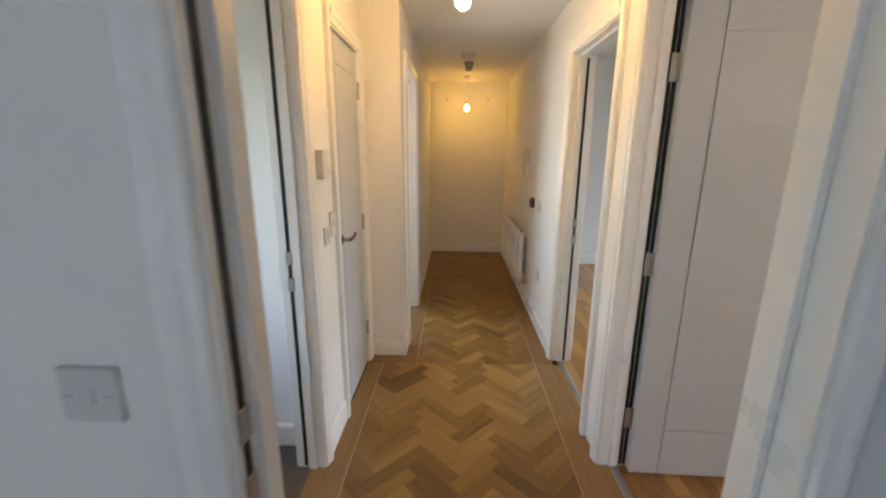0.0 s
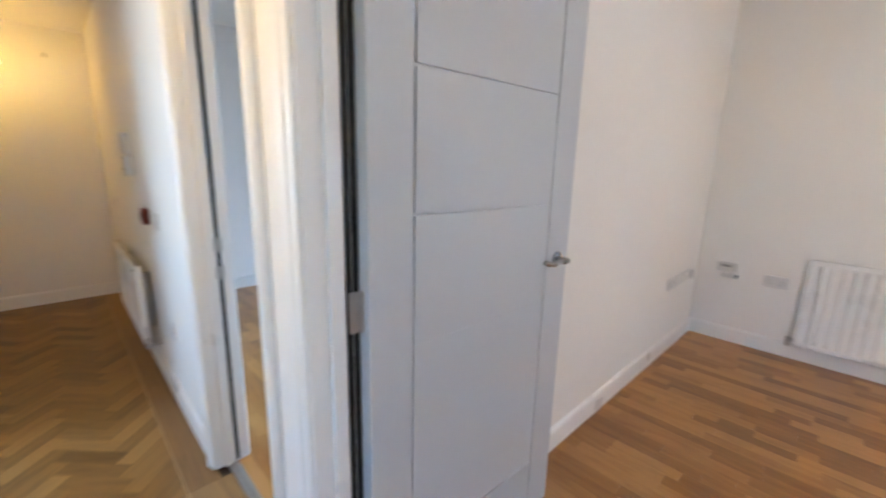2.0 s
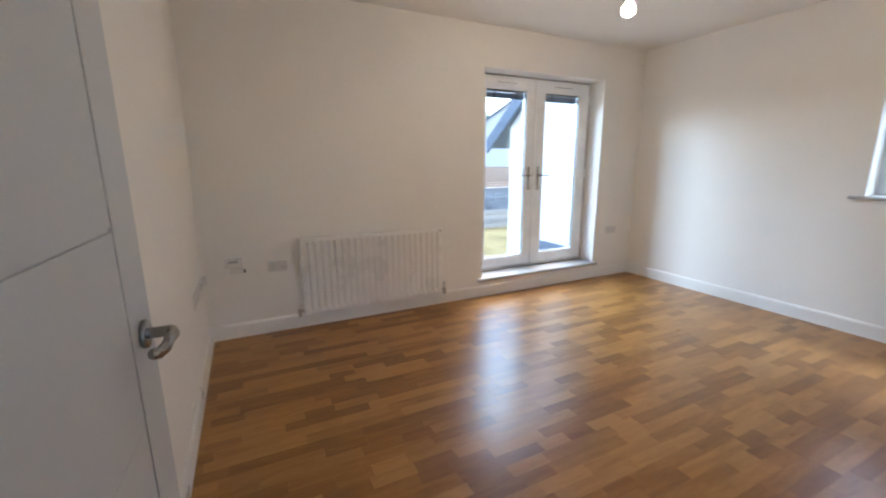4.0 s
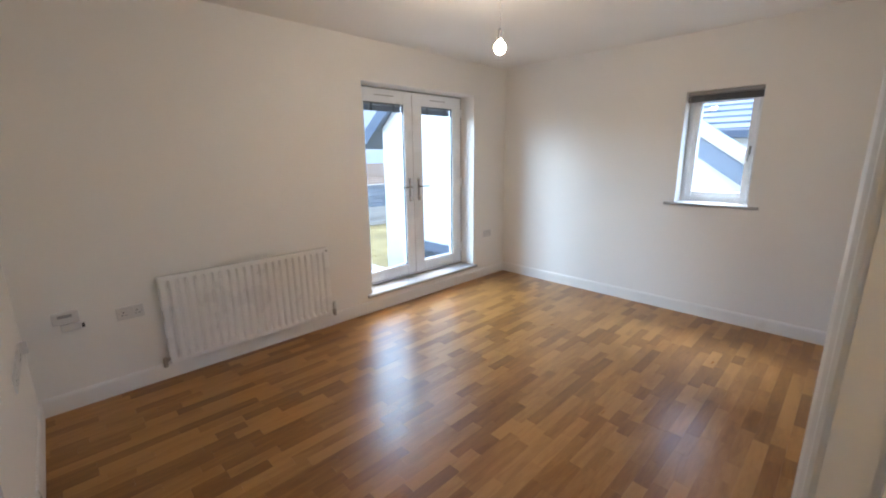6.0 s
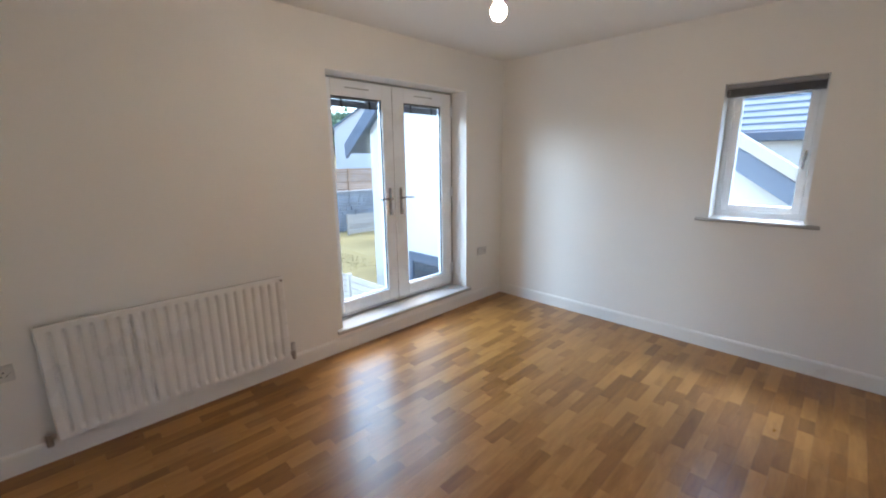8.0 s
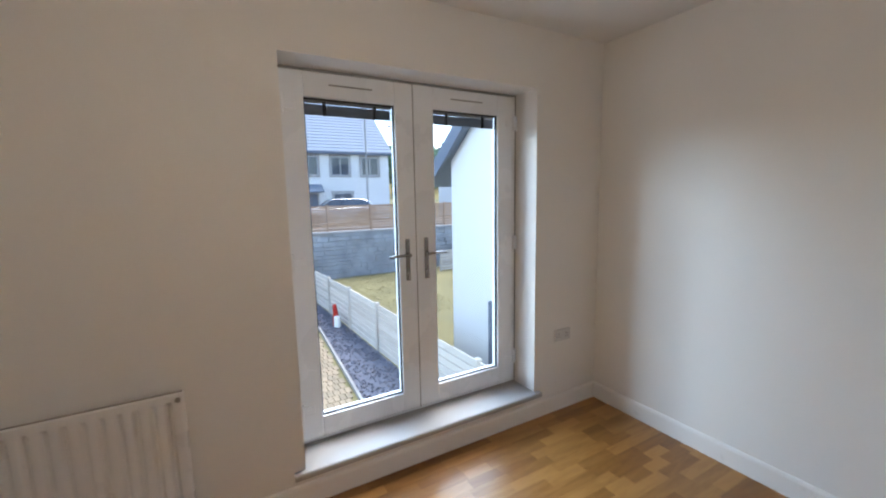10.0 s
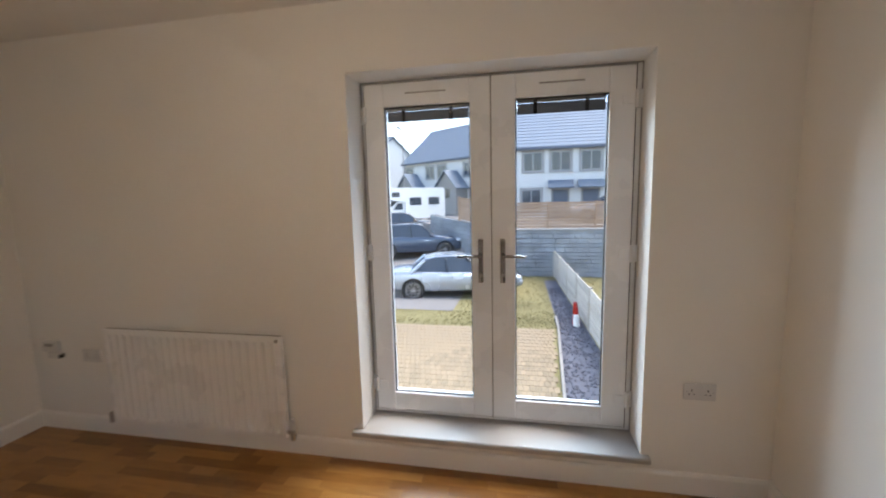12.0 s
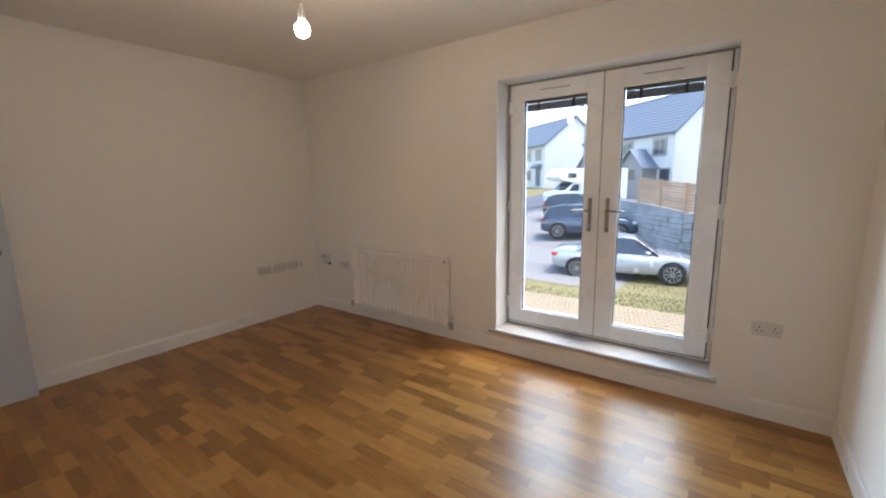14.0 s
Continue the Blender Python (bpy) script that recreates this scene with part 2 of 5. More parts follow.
wall("wall_east", "x", LX1, LX1 + 0.30, LY0 - 0.30, 6.2, -0.1, ZT, [(FY0, FY1, FZ0, FZ1), (3.6, 4.9, 0.9, 2.1)], "cream-white painted plaster outer wall")
wall("wall_south", "y", LY0 - 0.30, LY0, BX - 0.3, LX1, -0.1, ZT, [(WX0, WX1, WZ0, WZ1), (-0.85, 0.75, 0.85, 2.15)], "white painted plaster outer wall")
wall("wall_hall_east", "x", HX1, LX0, LY0, HY1, -0.1, ZT, [hole(D1A, D1B), hole(D2A, D2B)], "white painted hall partition")
wall("wall_partition", "y", LY1, LY1 + 0.12, LX0, LX1, -0.1, ZT, [], "white painted partition between rooms")
wall("wall_next_room_north", "y", R2N, R2N + 0.12, LX0, LX1, -0.1, ZT)
wall("wall_hall_south", "y", HY0 - 0.12, HY0, BX, HX1, -0.1, ZT, [hole(D0A, D0B)], "white painted wall with the first doorway")
wall("wall_hall_west", "x", HX0 - 0.12, HX0, HY0, PY, -0.1, ZT, [hole(DBA, DBB), hole(CUA, CUB)], "white painted hall wall")
wall("wall_pier", "y", PY, PY + 0.10, HX0 - 0.12, PX, -0.1, ZT)
wall("wall_hall_west_far", "x", PX - 0.12, PX, PY + 0.10, HY1, -0.1, ZT, [hole(DWA, DWB)])
wall("wall_hall_end", "y", HY1, HY1 + 0.12, BX, LX0, -0.1, ZT, [], "white painted wall at the hall's end")
wall("wall_west", "x", BX - 0.3, BX, LY0, HY1 + 0.12, -0.1, ZT, [(1.42, 2.17, 0.66, 1.9), (4.2, 5.6, 0.8, 2.1)])
wall("wall_west_room_north", "y", 2.32, 2.42, BX, HX0 - 0.12, -0.1, ZT)
wall("wall_cupboard_back", "x", HX0 - 0.75, HX0 - 0.65, 2.42, PY + 0.10, -0.1, ZT)

for name, x0, x1, y0, y1, z in (("ceiling_living", LX0, LX1, LY0, LY1, CEIL), ("ceiling_next_room", LX0, LX1, LY1 + 0.12, R2N, CEIL),
                                ("ceiling_hall", HX0 - 0.12, HX1, HY0, HY1, CEIL_H), ("ceiling_west", BX, HX0 - 0.12, HY0, HY1, CEIL),
                                ("ceiling_start", BX, HX1, LY0, HY0 - 0.12, CEIL)):
    bm = bmesh.new()
    box(bm, x0, x1, y0, y1, z, z + 0.12)
    setting(name, bm, M_CEIL, "flat matt white plaster ceiling")
bm = bmesh.new()
box(bm, BX - 0.3, LX1 + 0.3, LY0 - 0.3, HY1 + 0.12, ZT, ZT + 0.2)
setting("roof_slab", bm, M_CEIL)
bm = bmesh.new()
box(bm, BX - 0.3, LX1 + 0.3, LY0 - 0.3, HY1 + 0.12, -0.30, -0.10)
box(bm, BX, LX1, LY0, HY1, -0.10, -0.012)
setting("floor_base", bm, M_SUBFLOOR)


def skirt(name, axis, face, sgn, u0, u1, h=0.115, t=0.014):
    """A skirting board with a rounded top on a wall face; sgn: which way it stands out."""
    bm = bmesh.new()
    prof = [(face, -0.005), (face + sgn * t, -0.005), (face + sgn * t, h - 0.018), (face + sgn * t * 0.8, h - 0.008), (face + sgn * t * 0.45, h), (face, h)]
    if axis == "x":
        prism(bm, prof, "y", u0, u1)
    else:
        prism(bm, prof, "x", u0, u1)
    return setting(name, bm, M_TRIM, "white gloss skirting board")


skirt("baseboard_living_east", "x", LX1, -1, LY0 + 0.014, LY1 - 0.014)
skirt("baseboard_living_west", "x", LX0, 1, LY0 + 0.014, D1A - 0.075)
skirt("baseboard_living_south", "y", LY0, 1, LX0, LX1)
skirt("baseboard_living_north", "y", LY1, -1, LX0 + 0.02, LX1)
skirt("baseboard_next_north", "y", R2N, -1, LX0, LX1)
skirt("baseboard_hall_east", "x", HX1, -1, D2B + 0.075, HY1 - 0.014)
skirt("baseboard_hall_end", "y", HY1, -1, PX, HX1)
skirt("baseboard_hall_west_far", "x", PX, 1, DWB + 0.075, HY1 - 0.014)
skirt("baseboard_pier_side", "x", PX, 1, PY - 0.014, DWA - 0.075)
skirt("baseboard_pier", "y", PY, -1, HX0, PX)
skirt("baseboard_hall_west", "x", HX0, 1, DBB + 0.075, CUA - 0.075)
skirt("baseboard_west_room", "y", 2.32, -1, BX, HX0 - 0.12, 0.12)


def door_frame(name, axis, a, b, u0, u1, arch=0.068, stop=None):
    """Lining, stops, seal and moulded architraves round a doorway through a wall of faces a and b."""
    fr = thing(name, "white gloss painted door lining with moulded architrave", "door frame", "door frames", kind="structure")

    def bx(bm, d0, d1, p, q, z0, z1):
        box(bm, *((d0, d1, p, q) if axis == "x" else (p, q, d0, d1)), z0, z1)
    bm = bmesh.new()
    bx(bm, a - 0.004, b + 0.004, u0 - LIN, u0, 0, DTOP)
    bx(bm, a - 0.004, b + 0.004, u1, u1 + LIN, 0, DTOP)
    bx(bm, a - 0.004, b + 0.004, u0 - LIN, u1 + LIN, DTOP, DTOP + LIN)
    part("lining", bm, M_TRIM, fr)
    s = (a + b) / 2 if stop is None else stop
    bm = bmesh.new()
    bx(bm, s - 0.016, s + 0.016, u0, u0 + 0.013, 0, DTOP - 0.013)
    bx(bm, s - 0.016, s + 0.016, u1 - 0.013, u1, 0, DTOP - 0.013)
    bx(bm, s - 0.016, s + 0.016, u0, u1, DTOP - 0.013, DTOP)
    part("door_stop", bm, M_TRIM, fr)
    for face, sg in ((a, -1), (b, 1)):
        for side, e, w in (("l", u0, -1), ("r", u1, 1)):
            bm = bmesh.new()
            e2 = e + w * 0.006
            prof = [(0, 0), (0, 0.011), (0.006, 0.016), (0.022, 0.017), (0.030, 0.022), (0.052, 0.026), (0.062, 0.022), (arch, 0.014), (arch, 0)]
            pts = [(face + sg * q, e2 + w * p) if axis == "x" else (e2 + w * p, face + sg * q) for p, q in prof]
            prism(bm, pts, "z", 0, DTOP + 0.006 + arch)
            part("architrave", bm, M_TRIM, fr)
        bm = bmesh.new()
        zz = DTOP + 0.0075
        pts = [(face + sg * q, zz + p) for p, q in prof]
        prism(bm, pts, "y" if axis == "x" else "x", u0 - 0.0055, u1 + 0.0055)
        part("head_architrave", bm, M_TRIM, fr)
    return fr


def seal_strip(fr, axis, d, u, z=DTOP):
    """Black intumescent strip let into a lining."""
    bm = bmesh.new()
    box(bm, *((d - 0.007, d + 0.007, u - 0.003, u + 0.003) if axis == "x" else (u - 0.003, u + 0.003, d - 0.007, d + 0.007)), 0.01, z - 0.02)
    part("seal_strip", bm, M_BLACK, fr, "black intumescent seal strip")


def keep(fr, axis, d, u, z):
    """Latch keep plate in a lining."""
    bm = bmesh.new()
    for dz in (0.0, -0.115):
        box(bm, *((d - 0.014, d + 0.014, u - 0.004, u + 0.004) if axis == "x" else (u - 0.004, u + 0.004, d - 0.014, d + 0.014)), z + dz - 0.028, z + dz + 0.028)
    bevel(bm, 0.002, 1)
    part("latch_keep", bm, M_STEEL, fr, "satin steel latch keep")


fr1 = door_frame("door_frame_living", "x", HX1, LX0, D1A, D1B, stop=HX1 + 0.06)
seal_strip(fr1, "x", HX1 + 0.095, D1B - 0.001)
seal_strip(fr1, "x", HX1 + 0.113, D1B - 0.001)
fr2 = door_frame("door_frame_next_room", "x", HX1, LX0, D2A, D2B, stop=HX1 + 0.05)
seal_strip(fr2, "x", HX1 + 0.085, D2B - 0.001)
keep(fr2, "x", HX1 + 0.085, D2B - 0.002, 1.0)
fr0 = door_frame("door_frame_start", "y", HY0 - 0.12, HY0, D0A, D0B, stop=HY0 - 0.05)
seal_strip(fr0, "y", HY0 - 0.095, D0A + 0.001)
keep(fr0, "y", HY0 - 0.095, D0A + 0.002, 1.06)
frb = door_frame("door_frame_west", "x", HX0 - 0.12, HX0, DBA, DBB, stop=HX0 - 0.05)
seal_strip(frb, "x", HX0 - 0.085, DBB - 0.001)
keep(frb, "x", HX0 - 0.085, DBB - 0.002, 1.02)
frw = door_frame("door_frame_far_west", "x", PX - 0.12, PX, DWA, DWB, stop=PX - 0.05)
seal_strip(frw, "x", PX - 0.085, DWB - 0.001)
keep(frw, "x", PX - 0.085, DWB - 0.002, 1.0)
frc = door_frame("door_frame_cupboard", "x", HX0 - 0.12, HX0, CUA, CUB, arch=0.064, stop=HX0 - 0.07)


# ---- doors ----
def lever(parent, x, y, z, face, run, mat=M_CHROME):
    """A lever handle on a round rose. face: y direction it stands out to, run: x direction of the lever (local)."""
    bm = bmesh.new()
    cyl(bm, (x, y, z), (x, y + face * 0.010, z), 0.026, seg=20)
    bevel(bm, 0.003, 2)
    cyl(bm, (x, y + face * 0.008, z), (x, y + face * 0.045, z), 0.010, seg=14)
    pts = [(0.0, 0.045, 0.0), (0.025, 0.052, 0.002), (0.055, 0.052, 0.006), (0.085, 0.050, 0.002), (0.110, 0.046, 0.004), (0.125, 0.044, 0.010)]
    for (p0, p1) in zip(pts, pts[1:]):
        cyl(bm, (x + run * p0[0], y + face * p0[1], z + p0[2]), (x + run * p1[0], y + face * p1[1], z + p1[2]), 0.0095, 0.0085, seg=10)
    for p in pts:
        ball(bm, (x + run * p[0], y + face * p[1], z + p[2]), 0.0093, seg=10)
    return part("lever_handle", bm, mat, parent, "polished chrome lever handle", smooth=True)


def hinge(parent, x, y, z, lx=0.036):
    bm = bmesh.new()
    box(bm, x, x + lx, y - 0.0015, y + 0.0015, z - 0.05, z + 0.05)
    box(bm, x - lx * 0.8, x, y - 0.0015, y + 0.0015, z - 0.05, z + 0.05)
    for k in range(5):
        cyl(bm, (x, y - 0.004, z - 0.05 + k * 0.02 + 0.0008), (x, y - 0.004, z - 0.03 + k * 0.02 - 0.0008), 0.0065, seg=10)
    return part("hinge", bm, M_STEEL, parent, "satin steel butt hinge", smooth=True)


def ladder_door(name, width, label, group, grooves, inset, thick=0.042, height=2.005):
    """A flush door with routed grooves on its -y face. Local: hinge edge at x 0, front face at y 0."""
    d = thing(name, label, "door", group)
    bm = bmesh.new()
    g = 0.008
    box(bm, 0, width, 0.006, thick, 0.006, height)
    # raised fields leave real grooves between them
    box(bm, 0, inset - g / 2, 0, 0.006, 0.006, height)
    box(bm, width - inset + g / 2, width, 0, 0.006, 0.006, height)
    rows = [0.006] + sorted(grooves) + [height]
    for r0, r1 in zip(rows, rows[1:]):
        e0, e1 = (0.0004 if abs(r0 - 0.885) < 0.01 else g / 2), (0.0004 if abs(r1 - 0.885) < 0.01 else g / 2)
        box(bm, inset + g / 2, width - inset - g / 2, 0, 0.006, r0 + (e0 if r0 > 0.01 else 0), r1 - (e1 if r1 < height else 0))
    part("door_leaf", bm, M_DOOR, d)
    return d


GROOVES = (0.24, 0.885, 1.222, 1.555, 1.87)
door1 = ladder_door("door_1", 0.818, "open pale grey painted door with routed groove panels", "panel doors", GROOVES, 0.125)
door1.matrix_basis = pose(1.245, 2.187, 0.002, 0, 0, -2.1)
lever(door1, 0.752, 0.0, 1.026, -1, -1)
bm = bmesh.new()
box(bm, 0.815, 0.8185, 0.012, 0.034, 0.92, 1.15)
part("latch_plate", bm, M_STEEL, door1, "satin steel latch plate")
for z in (0.27, 1.0, 1.76):
    hinge(door1, -0.004, 0.034, z)

cup = ladder_door("door_2", CUB - CUA - 0.006, "closed pale grey painted cupboard door", "panel doors", GROOVES, 0.10)
cup.matrix_basis = pose(HX0 - 0.006, CUA + 0.003, 0.002, 0, 0, 90)
lever(cup, 0.055, 0.0, 0.99, -1, 1)
for z in (0.26, 1.005, 1.80):
    bm = bmesh.new()
    for k in range(5):
        cyl(bm, (CUB - CUA - 0.003, -0.006, z - 0.05 + k * 0.02 + 0.0008), (CUB - CUA - 0.003, -0.006, z - 0.03 + k * 0.02 - 0.0008), 0.008, seg=10)
    box(bm, CUB - CUA - 0.022, CUB - CUA + 0.018, -0.003, 0.001, z - 0.05, z + 0.05)
    part("hinge", bm, M_STEEL, cup, "satin steel butt hinge", smooth=True)

# leaf of the first doorway, folded back into the room behind the camera
door0 = ladder_door("door_3", 0.757, "open pale grey painted door folded back against the wall", "panel doors", GROOVES, 0.125)
door0.matrix_basis = pose(D0B + 0.045, HY0 - 0.125, 0.002, 0, 0, -90)

# thresholds
for name, x0, x1, y0, y1 in (("threshold_living", HX1 + 0.045, HX1 + 0.085, D1A, D1B), ("threshold_next", HX1 + 0.045, HX1 + 0.085, D2A, D2B)):
    bm = bmesh.new()
    prism(bm, [(x0, -0.012), (x1, -0.012), (x1, 0.002), (x1 - 0.012, 0.006), (x0 + 0.012, 0.006), (x0, 0.002)], "y", y0, y1)
    setting(name, bm, M_STEEL, "satin metal threshold bar")

# the sky's light at the windows
for name, at, sx, sy, power in (("window_light_living", look((10.0, -0.87, 6.6), (3.2, -0.87, 0.9)), 12.0, 4.6, 125.0), ("window_light_north_sky", look((9.6, 5.0, 3.5), (4.7, -0.85, 1.15)), 3.6, 2.6, 120.0), ("window_light_west_room", look((BX - 0.05, 1.8, 1.3), (2, 1.8, 1.1)), 0.7, 1.1, 0.16), ("window_light_south", look((2.2, -3.6, 4.2), (2.2, -2.0, 0.9)), 2.4, 1.2, 105.0), ("window_light_start", look((-0.05, LY0 - 1.3, 3.3), (-0.05, 1.0, 0.6)), 1.8, 1.2, 24.0), ("window_light_west", look((BX - 0.05, 4.9, 1.45), (2, 4.9, 1.3)), 1.3, 1.2, 4.0),
                                ("window_light_next", look((LX1 + 0.05, 4.25, 1.5), (0, 4.25, 1.2)), 1.2, 1.1, 0.6)):
    lamp = new(name, bpy.data.lights.new(name, "AREA"))
    lamp.data.shape, lamp.data.size, lamp.data.size_y = "RECTANGLE", sx, sy
    lamp.data.energy, lamp.data.color = power, ((0.60, 0.77, 1.0) if name == "window_light_start" else (0.68, 0.86, 1.0))
    lamp.data.spread = radians(100 if name == "window_light_living" else 180)
    lamp.matrix_world = at


# ---- french doors ----
def rect_frame(bm, x0, x1, y0, y1, z0, z1, w, axis="x"):
    """A rectangular frame of four members of width w, butted."""
    def bx(p, q, r, s):
        box(bm, *((x0, x1, p, q) if axis == "x" else (p, q, x0, x1)), r, s)
    wl, wr, wb, wt = w
    bx(y0, y0 + wl, z0, z1)
    bx(y1 - wr, y1, z0, z1)
    bx(y0 + wl, y1 - wr, z0, z0 + wb)
    bx(y0 + wl, y1 - wr, z1 - wt, z1)


fd = thing("window_1", "white uPVC double french doors with built-in blinds", "french doors", kind="structure")
FXF = 4.718
SILL_TOP = 0.190
bm = bmesh.new()
rect_frame(bm, FXF, FXF + 0.07, FY0, FY1, SILL_TOP, FZ1, (0.035, 0.035, 0.03, 0.035))
bevel(bm, 0.003, 2)
part("window_frame", bm, M_UPVC, fd)
# thin grey strip stands in for the shadow line between frame and reveal
bm = bmesh.new()
rect_frame(bm, FXF - 0.004, FXF + 0.001, FY0 + 0.0005, FY1 - 0.0005, SILL_TOP + 0.0005, FZ1 - 0.0005, (0.006, 0.006, 0.006, 0.006))
part("frame_gap_strip", bm, M_GREYP, fd, "grey strip for the shadow gap round the frame")
MID = -0.844
LEAVES = ((FY0 + 0.036, MID - 0.003, 0.126, 0.129), (MID + 0.003, FY1 - 0.024, 0.111, 0.116))
for i, (y0, y1, wl, wr) in enumerate(LEAVES):
    leaf = thing("door_leaf", "", "")
    leaf.parent = fd
    for k in ("label", "category"):
        if k in leaf:
            del leaf[k]
    z0, z1 = SILL_TOP + 0.030, FZ1 - 0.016
    gz0, gz1 = 0.335, 2.042
    bm = bmesh.new()
    rect_frame(bm, FXF - 0.018, FXF + 0.05, y0, y1, z0, z1, (wl, wr, gz0 - z0, z1 - gz1))
    bevel(bm, 0.005, 2)
    part("leaf_frame", bm, M_UPVC, leaf)
    # black strip for the rubber seal, also painting the gap's shade round the leaf
    bm = bmesh.new()
    rect_frame(bm, FXF - 0.0055, FXF + 0.0015, y0 - 0.0062, y1 + 0.0062, z0 - 0.0062, z1 + 0.0062, (0.008, 0.008, 0.008, 0.008))
    part("leaf_seal_gap", bm, M_BLACK, leaf, "black strip for the seal and shaded gap round the leaf")
    gy0, gy1 = y0 + wl, y1 - wr
    bm = bmesh.new()
    rect_frame(bm, FXF - 0.004, FXF + 0.012, gy0 - 0.001, gy1 + 0.001, gz0 - 0.001, gz1 + 0.001, (0.007, 0.007, 0.007, 0.007))
    part("glazing_gasket", bm, M_BLACK, leaf, "black glazing gasket")
    bm = bmesh.new()
    box(bm, FXF + 0.004, FXF + 0.008, gy0 + 0.004, gy1 - 0.004, gz0 + 0.004, gz1 - 0.004)
    p = part("pane", bm, M_GLASS, leaf, "clear double-glazed pane")
    p.visible_shadow = False
    # raised integral blind: head rail, stacked slats and bottom rail
    bm = bmesh.new()
    box(bm, FXF + 0.014, FXF + 0.030, gy0 + 0.008, gy1 - 0.008, gz1 - 0.020, gz1 - 0.003)
    bevel(bm, 0.002, 1)
    blind = part("blind_rail", bm, M_GREYP, leaf, "grey blind head rail")
    for s in range(9):
        bm = bmesh.new()
        zz = gz1 - 0.024 - s * 0.0062
        dy = 0.002 * math.sin(s * 2.1 + i)
        prism(bm, [(FXF + 0.013, zz - 0.0012), (FXF + 0.022, zz + 0.0016), (FXF + 0.031, zz - 0.0012), (FXF + 0.031, zz - 0.0036), (FXF + 0.022, zz - 0.001), (FXF + 0.013, zz - 0.0036)], "y", gy0 + 0.010 + dy, gy1 - 0.010 + dy)
        part("blind_slat", bm, M_DARK, leaf)
    for f in (0.22, 0.78):
        bm = bmesh.new()
        yy = gy0 + (gy1 - gy0) * f
        box(bm, FXF + 0.0105, FXF + 0.0125, yy - 0.010, yy + 0.010, gz1 - 0.082, gz1 - 0.012)
        part("ladder_tape", bm, M_BLACK, leaf)
    # trickle vent slot
    bm = bmesh.new()
    yc = (gy0 + gy1) / 2
    box(bm, FXF - 0.0205, FXF - 0.0175, yc - 0.115, yc + 0.115, 2.107, 2.114)
    part("vent_slot", bm, M_GREYP, leaf, "dark trickle vent slot")
    # handle with long plate
    hy = MID - 0.062 if i == 0 else MID + 0.062
    sgn = -1 if i == 0 else 1
    bm = bmesh.new()
    box(bm, FXF - 0.027, FXF - 0.018, hy - 0.014, hy + 0.014, 1.04, 1.29)
    bevel(bm, 0.004, 2)
    plate = part("handle_plate", bm, M_CHROME, leaf, "chrome handle back plate")
    bm = bmesh.new()
    cyl(bm, (FXF - 0.024, hy, 1.195), (FXF - 0.062, hy, 1.195), 0.010)
    pts = [(0.0, -0.062, 0.0), (0.03, -0.066, 0.003), (0.08, -0.064, 0.001), (0.125, -0.060, -0.002)]
    for a, b in zip(pts, pts[1:]):
        cyl(bm, (FXF + a[1], hy + sgn * a[0], 1.195 + a[2]), (FXF + b[1], hy + sgn * b[0], 1.195 + b[2]), 0.0085, 0.0075, seg=10)
    for a in pts:
        ball(bm, (FXF + a[1], hy + sgn * a[0], 1.195 + a[2]), 0.0084, seg=10)
    part("lever", bm, M_CHROME, plate, smooth=True)
    bm = bmesh.new()
    cyl(bm, (FXF - 0.026, hy, 1.085), (FXF - 0.033, hy, 1.085), 0.010)
    box(bm, FXF - 0.052, FXF - 0.033, hy - 0.0015, hy + 0.0015, 1.076, 1.094)
    box(bm, FXF - 0.054, FXF - 0.050, hy - 0.002, hy + 0.010, 1.045, 1.082)
    part("key_cylinder", bm, M_STEEL, plate)
    # three flag hinges at the jamb
    jy = FY0 if i == 0 else FY1
    js = 1 if i == 0 else -1
    for hz in (0.39, 1.21, 2.0):
        bm = bmesh.new()
        box(bm, FXF - 0.026, FXF - 0.018, jy + js * 0.038, jy + js * 0.098, hz - 0.022, hz + 0.022)
        box(bm, FXF - 0.022, FXF - 0.001, jy + js * 0.002, jy + js * 0.026, hz - 0.045, hz + 0.045)
        cyl(bm, (FXF - 0.030, jy + js * 0.030, hz - 0.046), (FXF - 0.030, jy + js * 0.030, hz + 0.046), 0.011, seg=12)
        bevel(bm, 0.002, 1)
        part("flag_hinge", bm, M_UPVC, leaf, "white uPVC flag hinge")
bm = bmesh.new()
box(bm, FXF - 0.013, FXF - 0.004, MID - 0.0045, MID + 0.0045, SILL_TOP + 0.03, FZ1 - 0.035)
part("meeting_seal", bm, M_GREYP, fd, "grey meeting seal")
for yy in (FY0 + 0.0335, FY1 - 0.0335):
    bm = bmesh.new()
    box(bm, FXF - 0.003, FXF + 0.004, yy - 0.003, yy + 0.003, SILL_TOP + 0.03, FZ1 - 0.03)
    part("frame_seal", bm, M_GREYP, fd)
bm = bmesh.new()
box(bm, FXF - 0.012, FXF + 0.01, FY0 + 0.035, FY1 - 0.035, FZ1 - 0.0165, FZ1 - 0.0125)
part("head_seal", bm, M_GREYP, fd)
bm = bmesh.new()
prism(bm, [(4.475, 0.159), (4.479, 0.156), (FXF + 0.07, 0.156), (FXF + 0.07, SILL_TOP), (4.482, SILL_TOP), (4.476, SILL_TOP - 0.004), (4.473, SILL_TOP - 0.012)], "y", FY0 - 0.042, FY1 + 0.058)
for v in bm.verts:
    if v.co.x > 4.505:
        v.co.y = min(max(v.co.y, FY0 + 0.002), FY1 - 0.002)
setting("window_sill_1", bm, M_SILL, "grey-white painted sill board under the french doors")

